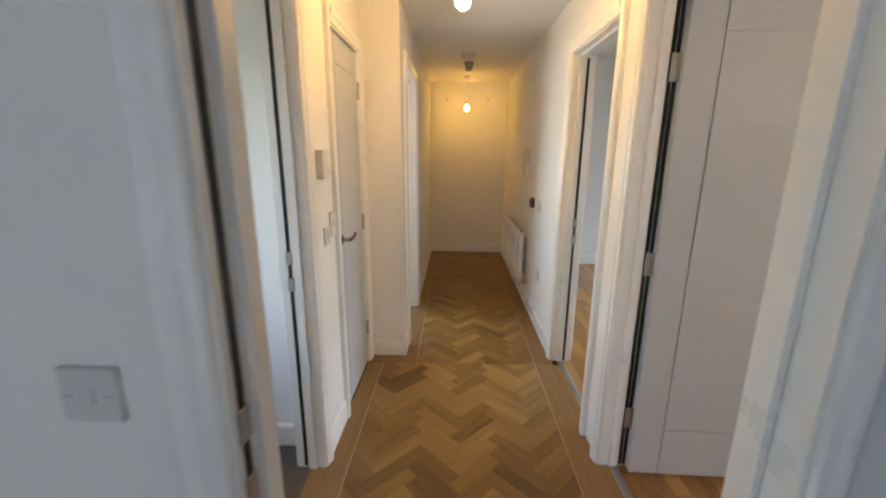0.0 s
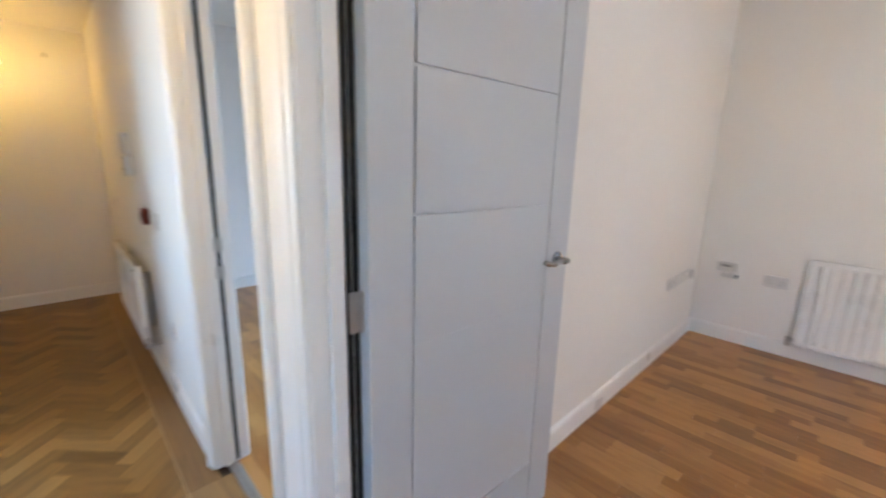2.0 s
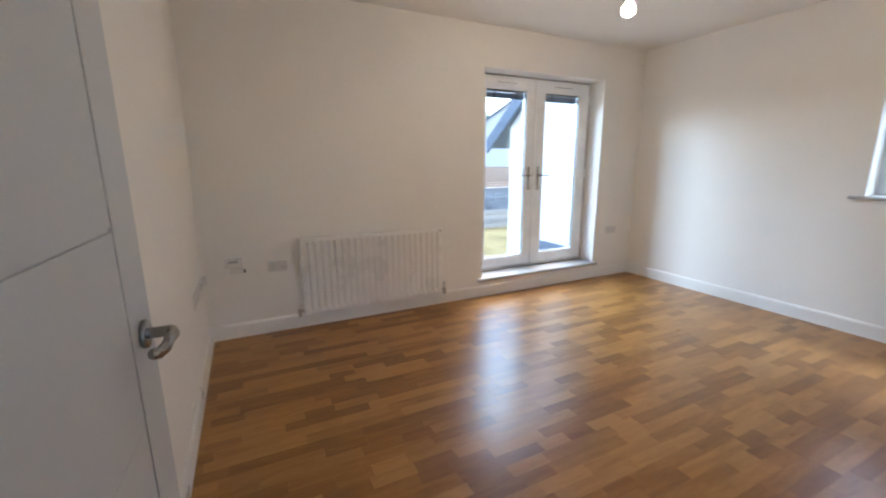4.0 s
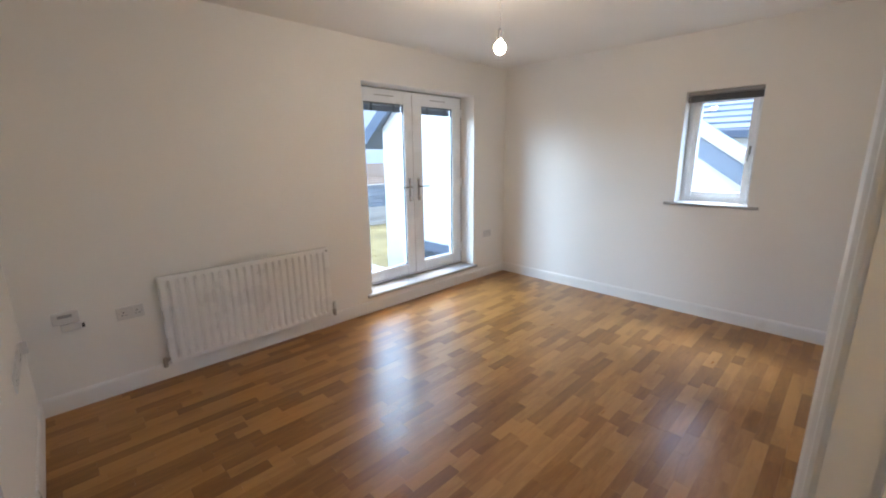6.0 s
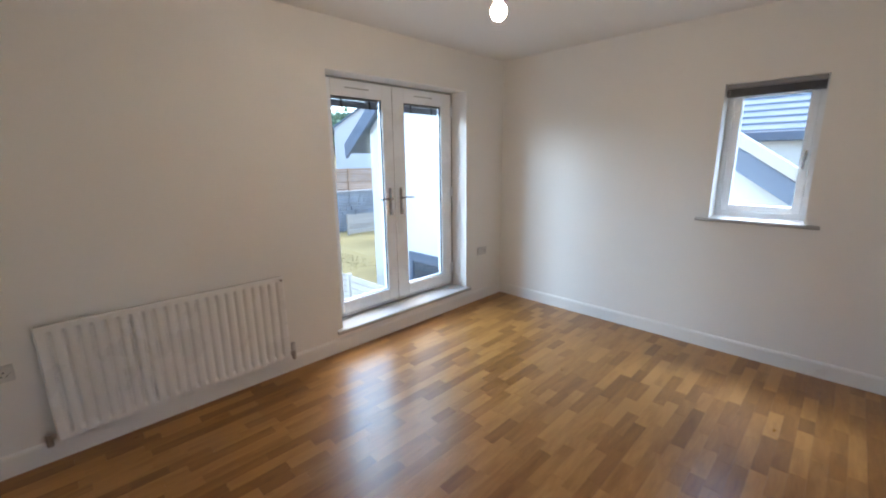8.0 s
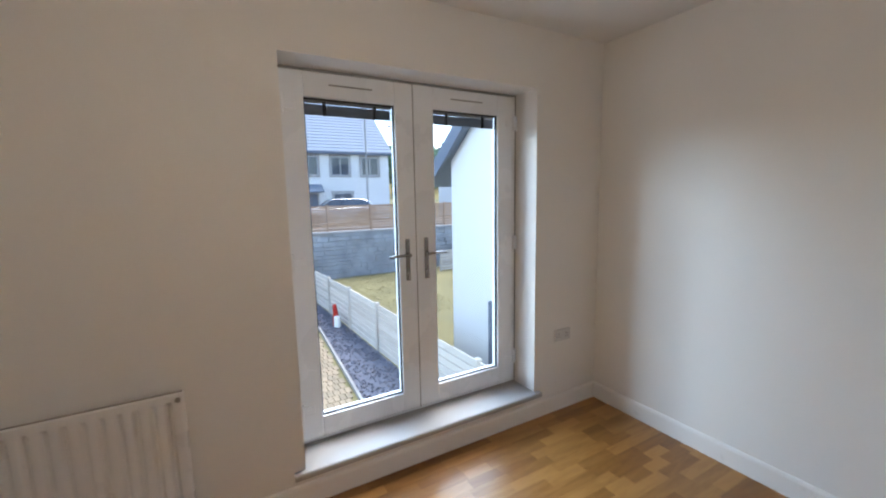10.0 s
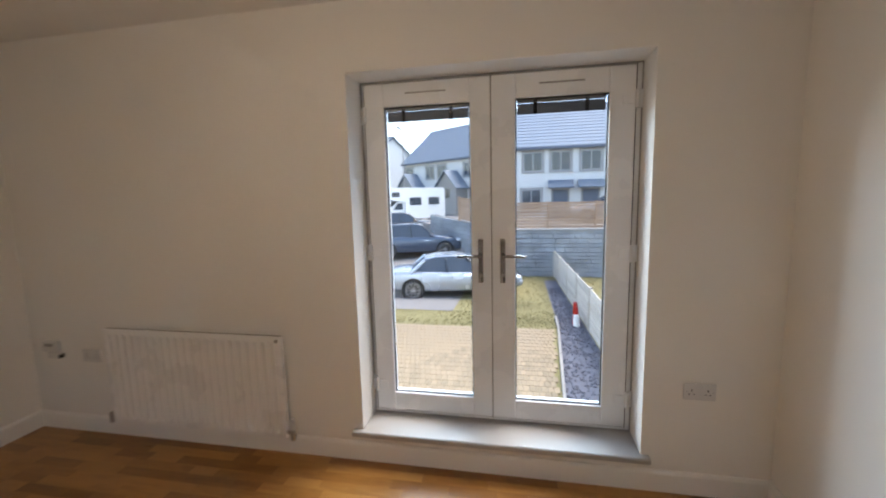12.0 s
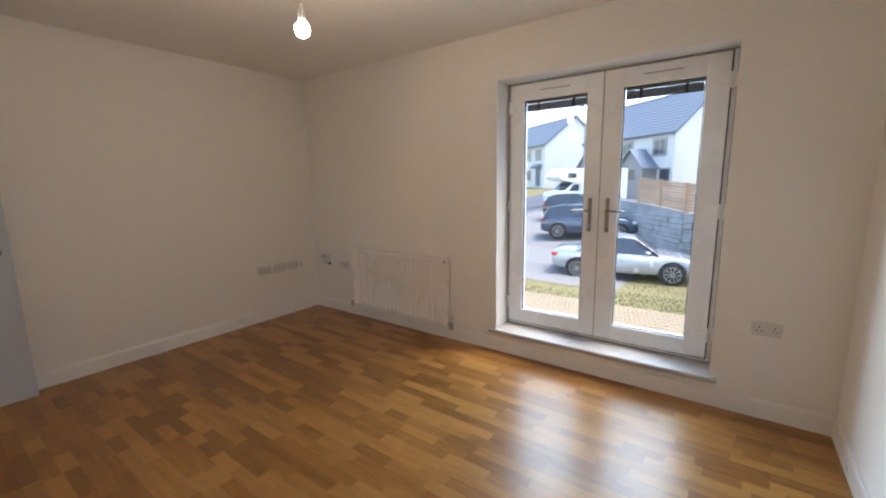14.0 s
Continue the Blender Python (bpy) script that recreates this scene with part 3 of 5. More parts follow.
# ---- small window ----
sw = thing("window_2", "small white uPVC casement window with a raised dark blind", "window", kind="structure")
WYF = LY0 - 0.16
bm = bmesh.new()
rect_frame(bm, WYF - 0.07, WYF, WX0, WX1, WZ0 + 0.012, WZ1, (0.045, 0.045, 0.05, 0.045), "y")
bevel(bm, 0.004, 2)
part("window_frame", bm, M_UPVC, sw)
bm = bmesh.new()
rect_frame(bm, WYF - 0.06, WYF + 0.014, WX0 + 0.04, WX1 - 0.04, WZ0 + 0.055, WZ1 - 0.04, (0.05, 0.052, 0.05, 0.05), "y")
bevel(bm, 0.006, 2)
part("casement", bm, M_UPVC, sw)
bm = bmesh.new()
rect_frame(bm, WYF - 0.012, WYF + 0.003, WX0 + 0.088, WX1 - 0.088, WZ0 + 0.102, WZ1 - 0.088, (0.005, 0.005, 0.005, 0.005), "y")
part("glazing_gasket", bm, M_GREYP, sw, "grey glazing gasket")
bm = bmesh.new()
box(bm, WX0 + 0.09, WX1 - 0.09, WYF - 0.010, WYF - 0.006, WZ0 + 0.105, WZ1 - 0.09)
p = part("pane", bm, M_GLASS, sw, "clear glass pane")
p.visible_shadow = False
bm = bmesh.new()
box(bm, WX0 + 0.055, WX0 + 0.073, WYF + 0.012, WYF + 0.026, 1.50, 1.57)
bevel(bm, 0.004, 2)
cyl(bm, (WX0 + 0.064, WYF + 0.024, 1.535), (WX0 + 0.064, WYF + 0.045, 1.535), 0.007)
cyl(bm, (WX0 + 0.064, WYF + 0.045, 1.535), (WX0 + 0.070, WYF + 0.047, 1.44), 0.008, 0.006)
part("casement_handle", bm, M_CHROME, sw, "chrome casement handle", smooth=True)
bm = bmesh.new()
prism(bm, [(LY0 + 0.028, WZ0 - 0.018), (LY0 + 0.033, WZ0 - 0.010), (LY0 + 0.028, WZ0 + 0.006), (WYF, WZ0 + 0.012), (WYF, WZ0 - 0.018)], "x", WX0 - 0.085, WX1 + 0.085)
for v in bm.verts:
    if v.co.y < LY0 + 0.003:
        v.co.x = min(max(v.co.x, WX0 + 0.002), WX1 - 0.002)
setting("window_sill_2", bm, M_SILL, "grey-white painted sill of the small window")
bl = thing("roller_blind", "raised dark grey venetian blind in the window head", "blind")
bm = bmesh.new()
box(bm, WX0 + 0.012, WX1 - 0.008, LY0 - 0.075, LY0 - 0.03, WZ1 - 0.032, WZ1 - 0.003)
bevel(bm, 0.003, 1)
part("head_rail", bm, M_GREYP, bl)
for s in range(9):
    bm = bmesh.new()
    zz = WZ1 - 0.037 - s * 0.006
    box(bm, WX0 + 0.014, WX1 - 0.010, LY0 - 0.078 + 0.002 * (s % 2), LY0 - 0.030 + 0.002 * (s % 2), zz - 0.0042, zz)
    part("slat", bm, M_DARK, bl)
bm = bmesh.new()
for dx in (0.004, 0.012):
    cyl(bm, (WX1 - 0.035 + dx, LY0 - 0.028, WZ1 - 0.03), (WX1 - 0.04 + dx, LY0 - 0.026, 1.15), 0.0012, seg=6)
part("pull_cord", bm, M_PLASTIC, bl, "white pull cord")

# plain glazed openings that only let daylight in
for name, axis, d, u0, u1, z0, z1 in (("window_3", "x", LX1 + 0.15, 3.6, 4.9, 0.9, 2.1), ("window_4", "y", LY0 - 0.15, -0.85, 0.75, 0.85, 2.15),
                                      ("window_5", "x", BX - 0.15, 1.42, 2.17, 0.66, 1.9), ("window_6", "x", BX - 0.15, 4.2, 5.6, 0.8, 2.1)):
    w = thing(name, "white uPVC window", "window", kind="structure")
    bm = bmesh.new()
    rect_frame(bm, d - 0.035, d + 0.035, u0, u1, z0, z1, (0.07, 0.07, 0.07, 0.07), axis)
    part("window_frame", bm, M_UPVC, w)
    bm = bmesh.new()
    e = 0.065
    box(bm, *((d - 0.003, d + 0.003, u0 + e, u1 - e) if axis == "x" else (u0 + e, u1 - e, d - 0.003, d + 0.003)), z0 + e, z1 - e)
    p = part("pane", bm, M_GLASS, w)
    p.visible_shadow = False
bm = bmesh.new()
box(bm, BX - 0.11, BX + 0.03, 1.41, 2.18, 0.635, 0.662)
setting("window_sill_5", bm, M_TRIM, "white sill board")


# ---- radiators ----
def radiator(name, width, height, at, pitch, label, depth=0.052):
    """A single panel radiator, local: back on the wall at y 0, front towards -y, from x 0 to width."""
    r = thing(name, label, "radiator", "panel radiators", at)
    n = max(4, round((width - 0.05) / pitch))
    bm = bmesh.new()
    f = -depth
    prof = [(0.0, f + 0.018), (0.0, f + 0.004), (0.004, f)]
    step = (width - 0.05) / n
    for i in range(n):
        x = 0.025 + i * step
        prof += [(x + step * u, f + q) for u, q in ((0.18, 0.0), (0.25, 0.003), (0.37, 0.019), (0.43, 0.023), (0.57, 0.023), (0.63, 0.019), (0.75, 0.003), (0.82, 0.0))]
    prof += [(width - 0.004, f), (width, f + 0.004), (width, f + 0.018)]
    zs = (0.0, 0.004, 0.030, 0.050, height - 0.055, height - 0.034, height - 0.004, height)
    rows = []
    for k, z in enumerate(zs):
        flat = k not in (3, 4)
        lip = 0.006 if k in (0, 7) else 0.0
        rows.append([bm.verts.new((p[0], (f + lip if flat and 0.004 <= p[0] <= width - 0.004 else p[1]), z)) for p in prof])
    for a, b in zip(rows, rows[1:]):
        for i in range(len(a) - 1):
            bm.faces.new((a[i], a[i + 1], b[i + 1], b[i]))
    part("front_panel", bm, M_RAD, r, smooth=True)
    bm = bmesh.new()
    box(bm, 0.003, width - 0.003, f + 0.0245, f + 0.028, 0.003, height - 0.006)
    part("back_panel", bm, M_RAD, r)
    for x in (-0.003, width - 0.001):
        bm = bmesh.new()
        box(bm, x, x + 0.004, f + 0.004, f + 0.034, 0.012, height - 0.004)
        bevel(bm, 0.001, 1)
        part("side_panel", bm, M_RAD, r)
    # dark strip paints the shade along the radiator's top, behind the panel
    bm = bmesh.new()
    box(bm, 0.002, width - 0.002, f + 0.008, f + 0.034, height - 0.010, height - 0.005)
    part("top_shade_strip", bm, M_TOP_SHADE, r, "top strip coloured dark for the shaded gap at the wall")
    for bxp in (0.15, width - 0.15):
        bm = bmesh.new()
        box(bm, bxp - 0.02, bxp + 0.02, f + 0.028, -0.001, 0.06, height - 0.08)
        part("wall_bracket", bm, M_STEEL, r)
    bm = bmesh.new()
    cyl(bm, (width - 0.018, f + 0.001, height - 0.028), (width - 0.018, f - 0.008, height - 0.028), 0.010, seg=14)
    cyl(bm, (width - 0.018, f - 0.008, height - 0.028), (width - 0.018, f - 0.013, height - 0.028), 0.005, seg=6)
    part("bleed_valve", bm, M_STEEL, r, "small steel bleed valve", smooth=True)
    vy = f + 0.016
    for e, sg in ((0.0, -1), (width, 1)):
        bm = bmesh.new()
        cyl(bm, (e, vy, 0.034), (e + sg * 0.034, vy, 0.034), 0.010, seg=12)
        cyl(bm, (e + sg * 0.012, vy, 0.034), (e + sg * 0.022, vy, 0.034), 0.015, seg=6)
        cyl(bm, (e + sg * 0.034, vy, 0.052), (e + sg * 0.034, vy, -0.014), 0.014, seg=12)
        cyl(bm, (e + sg * 0.034, vy, -0.004), (e + sg * 0.034, -0.001, -0.004), 0.0075, seg=10)
        v = part("valve", bm, M_STEEL, r, "chromed radiator valve", smooth=True)
        if sg == 1 or name.endswith("hall"):
            bm = bmesh.new()
            cyl(bm, (e + sg * 0.034, vy, 0.052), (e + sg * 0.034, vy, 0.116), 0.018, 0.016, seg=16)
            bevel(bm, 0.003, 2)
            part("thermostat_head", bm, M_PLASTIC, v, "white thermostatic head", smooth=True)
    return r


radiator("radiator", 1.25, 0.635, pose(LX1, 1.622, 0.116, 0, 0, -90), 0.0545, "white enamelled panel radiator under a cream wall")
radiator("radiator_hall", 1.05, 0.49, pose(HX1, 5.36, 0.225, 0, 0, -90), 0.0545, "white panel radiator on the hall wall", 0.085).name = "radiator"


# ---- sockets, switches and wall boxes ----
def plate(name, label, category, at, w=0.146, h=0.086, kind="socket", mat=M_PLASTIC):
    """A wall plate, local: wall at y 0, front at -y."""
    t = thing(name, label, category, "wall plates", at)
    bm = bmesh.new()
    box(bm, -w / 2, w / 2, -0.009, 0, -h / 2, h / 2)
    bevel(bm, 0.003, 2)
    body = part("plate", bm, mat, t)
    cols = (-w / 4, w / 4) if w > 0.1 else (0.0,)
    if kind == "socket":
        for c in cols:
            for dx, dz, a, b in ((0, 0.008, 0.0024, 0.005), (-0.0105, -0.012, 0.004, 0.002), (0.0105, -0.012, 0.004, 0.002)):
                bm = bmesh.new()
                box(bm, c + dx - a, c + dx + a, -0.0098, -0.0085, dz - b, dz + b)
                part("pin_hole", bm, M_SLOT, body)
            bm = bmesh.new()
            sx = c + (0.022 if c <= 0 else -0.022)
            box(bm, sx - 0.005, sx + 0.005, -0.0125, -0.0085, 0.012, 0.032)
            bevel(bm, 0.001, 1)
            part("rocker", bm, M_PLASTIC, body)
    elif kind == "switch":
        bm = bmesh.new()
        prism(bm, [(-0.0088, -0.013), (-0.014, -0.012), (-0.011, 0.012), (-0.0088, 0.013)], "x", -0.008, 0.008)
        part("rocker", bm, M_PLASTIC, body)
    for s in (-1, 1):
        bm = bmesh.new()
        box(bm, s * (w / 2 - 0.0135) - 0.0045, s * (w / 2 - 0.0135) + 0.0045, -0.0096, -0.0086, -0.001, 0.001)
        part("screw", bm, M_GREYP, body)
    return t


NW = lambda x, z: pose(x, LY1, z)                                     # on the north wall
HE = lambda y, z: pose(HX1, y, z, 0, 0, -90)                          # on the hall's east wall
HW = lambda y, z: pose(HX0, y, z, 0, 0, 90)                           # on the hall's west wall
plate("double_socket", "white plastic double wall socket", "socket", pose(LX1, -1.868, 0.552, 0, 0, -90))
plate("double_socket", "white plastic double wall socket by the radiator", "socket", pose(LX1, 1.79, 0.541, 0, 0, -90))
for i, x in enumerate((3.86, 4.03, 4.20)):
    plate("double_socket" if i != 1 else "aerial_plate", "white plastic plate in a row of three", "socket", NW(x, 0.535), kind="socket" if i != 1 else "blank")
bm = bmesh.new()
box(bm, 4.29, 4.305, LY1 - 0.035, LY1, 0.50, 0.57)
bevel(bm, 0.003, 1)
one("cable_clip", bm, M_PLASTIC, "small white cable clip on the wall", "cable clip")
plate("single_socket", "grey-white plastic single socket on the hall wall", "socket", HE(3.83, 0.45), w=0.086)
plate("light_switch", "white plastic light switch on the hall wall", "switch", HE(3.93, 1.013), w=0.086, kind="switch")
plate("light_switch", "white light switch beside the cupboard", "switch", HW(2.495, 1.11), w=0.086, h=0.12, kind="switch")
plate("light_switch", "white light switch beside the cupboard", "switch", HW(2.40, 1.07), w=0.086, kind="switch")
plate("light_switch", "white light switch beside a doorway", "switch", pose(-0.078, HY0 - 0.12, 1.124), w=0.084, h=0.084, kind="switch")

bx_ = thing("wall_thermostat", "white wall thermostat box with a small lever", "thermostat", at=HW(2.37, 1.393))
bm = bmesh.new()
box(bm, -0.05, 0.035, -0.032, 0, -0.062, 0.062)
bevel(bm, 0.004, 2)
part("case", bm, M_PLASTIC, bx_)
bm = bmesh.new()
box(bm, 0.034, 0.058, -0.030, -0.020, -0.040, -0.025)
part("slider", bm, M_PLASTIC, bx_)

bx_ = thing("intercom_panel", "white two-part door entry handset panel", "intercom", at=HE(4.56, 1.345))
bm = bmesh.new()
box(bm, -0.065, 0.065, -0.04, 0, 0.005, 0.125)
bevel(bm, 0.005, 2)
part("upper_case", bm, M_PLASTIC, bx_)
bm = bmesh.new()
box(bm, -0.065, 0.065, -0.04, 0, -0.125, -0.002)
bevel(bm, 0.005, 2)
low = part("lower_case", bm, M_PLASTIC, bx_)
for z in (-0.02, -0.085):
    bm = bmesh.new()
    box(bm, -0.05, 0.05, -0.0415, -0.039, z - 0.004, z + 0.004)
    part("slot", bm, M_GREYP, low)

bx_ = thing("isolator_switch", "dark red isolator switch on the hall wall", "switch", at=HE(4.20, 1.013))
bm = bmesh.new()
box(bm, -0.043, 0.043, -0.03, 0, -0.043, 0.043)
bevel(bm, 0.004, 2)
part("body", bm, M_RED, bx_)
bm = bmesh.new()
box(bm, -0.012, 0.012, -0.036, -0.03, -0.02, 0.02)
part("toggle", bm, M_BLACK, bx_)
plate("blank_plate", "small white plate far down the hall", "switch", HE(5.7, 0.96), w=0.086, kind="blank")

bx_ = thing("alarm_box", "small white carbon monoxide alarm with a grey display on the wall", "alarm", at=pose(LX1, 2.098, 0.57, 0, 0, -90))
bm = bmesh.new()
box(bm, -0.062, 0.062, -0.034, 0, -0.01, 0.062)
bevel(bm, 0.005, 2)
part("upper_case", bm, M_PLASTIC, bx_)
bm = bmesh.new()
box(bm, -0.035, 0.03, -0.0355, -0.033, 0.030, 0.048)
part("display", bm, M_GREYP, bx_, "grey display strip")
bm = bmesh.new()
box(bm, -0.03, 0.075, -0.030, 0, -0.055, -0.014)
bevel(bm, 0.004, 2)
part("lower_case", bm, M_PLASTIC, bx_)
bm = bmesh.new()
box(bm, 0.065, 0.078, -0.032, -0.002, -0.05, -0.025)
part("terminal", bm, M_BLACK, bx_)
for x in (0.297, 0.857):
    bm = bmesh.new()
    cyl(bm, (x, HY1, 2.155), (x, HY1 - 0.03, 2.155), 0.008, seg=8)
    cyl(bm, (x, HY1 - 0.03, 2.155), (x, HY1 - 0.034, 2.125), 0.008, seg=8)
    one("curtain_hook", bm, M_STEEL, "small dark metal hook high on the end wall", "hook", "end wall hooks")


# ---- lights ----
def pendant(x, y, zc, drop, mat, label):
    """Ceiling rose, flex, lamp holder and bare round bulb."""
    t = thing("pendant_light", label, "pendant light", "bare pendants", pose(x, y, zc))
    bm = bmesh.new()
    cyl(bm, (0, 0, 0), (0, 0, -0.018), 0.040, 0.036, seg=24)
    cyl(bm, (0, 0, -0.018), (0, 0, -0.028), 0.016, 0.008, seg=16)
    part("ceiling_rose", bm, M_PLASTIC, t, smooth=True)
    bm = bmesh.new()
    cyl(bm, (0, 0, -0.027), (0, 0, -drop + 0.10), 0.0035, seg=8)
    part("flex", bm, M_PLASTIC, t)
    bm = bmesh.new()
    cyl(bm, (0, 0, -drop + 0.105), (0, 0, -drop + 0.085), 0.007, 0.014, seg=16)
    cyl(bm, (0, 0, -drop + 0.085), (0, 0, -drop + 0.040), 0.014, 0.015, seg=16)
    part("lamp_holder", bm, M_GREYP, t, "grey-white lamp holder", smooth=True)
    bm = bmesh.new()
    prof = [(0.0, -0.034), (0.012, -0.032), (0.024, -0.024), (0.031, -0.012), (0.033, 0.002), (0.030, 0.015), (0.022, 0.026), (0.015, 0.033), (0.013, 0.042)]
    ring = []
    for r, z in prof:
        ring.append([bm.verts.new((r * math.cos(k * math.tau / 20), r * math.sin(k * math.tau / 20), -drop + z)) for k in range(20)] if r else [bm.verts.new((0, 0, -drop + z))])
    for a, b in zip(ring, ring[1:]):
        for k in range(20):
            q = (k + 1) % 20
            bm.faces.new((a[0], b[k], b[q])) if len(a) == 1 else bm.faces.new((a[k], b[k], b[q], a[q]))
    part("bulb", bm, mat, t, "lit warm white bulb", smooth=True)
    return t


pendant(2.861, 0.023, CEIL, CEIL - 2.127, M_BULB, "bare lit bulb on a short white flex")
pendant(0.558, 6.02, CEIL_H, CEIL_H - 1.99, M_BULB_FAR, "bare lit bulb on a short white flex in the hall")
pendant(0.442, 2.50, CEIL_H, CEIL_H - 2.074, M_BULB_HALL, "bare lit bulb on a short white flex in the hall")


def disc(name, label, x, y, z, r, h, mat=M_PLASTIC):
    t = thing(name, label, "smoke alarm", "", pose(x, y, z))
    bm = bmesh.new()
    cyl(bm, (0, 0, 0), (0, 0, -h * 0.35), r, seg=28)
    bevel(bm, 0.003, 2)
    part("base", bm, mat, t, smooth=True)
    bm = bmesh.new()
    cyl(bm, (0, 0, -h * 0.35), (0, 0, -h), r * 0.86, r * 0.62, seg=28)
    bevel(bm, 0.004, 2)
    part("cover", bm, mat, t, smooth=True)
    bm = bmesh.new()
    for k in range(18):
        a = k * math.tau / 18
        m = pose(0, 0, 0, 0, 0, math.degrees(a))
        vs = box(bm, r * 0.70, r * 0.80, -0.004, 0.004, -h * 0.62, -h * 0.42)
        for v in vs:
            v.co = m @ v.co
    part("vent_ring", bm, M_GREYP, t)
    return t


disc("smoke_alarm", "round white smoke alarm on the hall ceiling", 0.534, 4.81, CEIL_H, 0.075, 0.05)
disc("heat_detector", "small grey-white detector on the hall ceiling", 0.549, 5.18, CEIL_H, 0.05, 0.09, M_GREYP)
disc("smoke_alarm", "round white smoke alarm on the living room ceiling", 2.90, 0.85, CEIL, 0.07, 0.05)


# ---- outside ----
G = -1.9
M_GRASS = surface("dry_lawn", (0.20, 0.172, 0.085), 0.95, vary=0.45, scale=0.55, fine=18, bump=0.5, spec=0.1)
M_BLADE = surface("grass_blades", (0.22, 0.19, 0.09), 0.8, vary=0.35, scale=0.8, fine=20, bump=0, spec=0.2)
M_PAVER = surface("tan_block_paver", (0.25, 0.185, 0.115), 0.85, vary=0.12, scale=4, fine=60, bump=0.15, per_object=0.16)
M_PAVING = surface("grey_paving", (0.20, 0.185, 0.175), 0.88, vary=0.14, scale=0.8, fine=30, bump=0.2)
M_FLAG = surface("pale_flagstone", (0.28, 0.255, 0.235), 0.8, vary=0.1, scale=3, fine=60, bump=0.12, per_object=0.08)
M_GRAVEL = surface("dark_gravel", (0.11, 0.11, 0.135), 0.9, vary=0.5, scale=14, fine=60, bump=0.8)
M_ROAD = surface("asphalt", (0.085, 0.09, 0.105), 0.9, vary=0.2, scale=2, fine=80, bump=0.3)
M_FENCE = wood("weathered_fence", (0.33, 0.29, 0.25), (0.52, 0.47, 0.41), rough=0.75, grain=(1, 10, 10), spread=0.4, bump=0.3)
M_TIMBER = wood("brown_fence", (0.24, 0.14, 0.085), (0.44, 0.28, 0.18), rough=0.75, grain=(1, 10, 10), spread=0.4, bump=0.3)
M_MORTAR = surface("dark_mortar", (0.12, 0.115, 0.11), 0.95, vary=0.2, scale=6, bump=0.3)
M_RENDER = surface("white_render", (0.58, 0.572, 0.56), 0.85, vary=0.04, scale=0.7, fine=40, bump=0.15, spec=0.2)
M_SLATE = surface("blue_grey_slate", (0.135, 0.165, 0.205), 0.7, vary=0.18, scale=3, fine=40, bump=0.2, per_object=0.15)
M_FASCIA = surface("dark_blue_fascia", (0.085, 0.105, 0.145), 0.5, vary=0.08, scale=3, bump=0.03)
M_WINDARK = surface("dark_window_glass", (0.05, 0.062, 0.078), 0.08, vary=0.2, scale=1, bump=0)
M_QUOIN = surface("grey_stone_surround", (0.27, 0.26, 0.25), 0.8, vary=0.15, scale=4, bump=0.2)
M_CARW = surface("silver_white_car_paint", (0.40, 0.42, 0.45), 0.24, metal=0.55, vary=0.02, scale=2, fine=400, bump=0, coat=0.8)
M_CARB = surface("dark_blue_car_paint", (0.04, 0.06, 0.095), 0.2, metal=0.3, vary=0.04, scale=2, fine=400, bump=0, coat=0.8)
M_CARD = surface("black_car_paint", (0.015, 0.017, 0.02), 0.2, metal=0.2, vary=0.04, scale=2, fine=400, bump=0, coat=0.8)
M_VAN = surface("white_motorhome_shell", (0.75, 0.75, 0.73), 0.35, vary=0.03, scale=2, bump=0.01)
M_TYRE = surface("black_tyre", (0.02, 0.02, 0.021), 0.85, vary=0.15, scale=15, bump=0.1)
M_RIM = surface("alloy_rim", (0.42, 0.42, 0.43), 0.3, metal=0.9, vary=0.08, scale=20, bump=0.02)
M_LAMP = surface("clear_headlight", (0.6, 0.62, 0.65), 0.12, vary=0.1, scale=30, bump=0)
M_TAIL = surface("red_tail_lamp", (0.35, 0.015, 0.012), 0.2, vary=0.1, scale=30, bump=0)
M_TEAL = surface("teal_painted_post", (0.02, 0.24, 0.19), 0.55, vary=0.1, scale=8, bump=0.05)
M_LEAF = surface("tree_leaves", (0.13, 0.20, 0.115), 0.7, vary=0.5, scale=0.15, fine=3, bump=0, spec=0.2)
M_BARK = surface("bark", (0.08, 0.06, 0.045), 0.9, vary=0.3, scale=5, bump=0.4)
M_HILLGRASS = surface("hay_field", (0.24, 0.19, 0.075), 0.95, vary=0.35, scale=0.05, fine=2, bump=0.2, spec=0.1)


def ground_z(x, y=0.0):
    """Level garden that rises gently towards the estate road and beyond."""
    side = 0.25 * min(1.0, max(0.0, (y - 1.0) / 3.0)) * min(1.0, max(0.0, (x - 13.0) / 8.0))
    for (x0, z0), (x1, z1) in zip(((-400, G), (13, G), (20, -2.03), (28, -1.25), (60, 0.7)), ((13, G), (20, -2.03), (28, -1.25), (60, 0.7), (400, 3.0))):
        if x <= x1:
            return z0 + (z1 - z0) * (x - x0) / (x1 - x0) + side
    return 3.0 + side


def sheet(name, xs, ys, lift, material, label, kindname="structure"):
    bm = bmesh.new()
    rows = [[bm.verts.new((x, y, ground_z(x, y) + lift)) for y in ys] for x in xs]
    for a, b in zip(rows, rows[1:]):
        for i in range(len(ys) - 1):
            bm.faces.new((a[i], b[i], b[i + 1], a[i + 1]))
    return setting(name, bm, material, label)


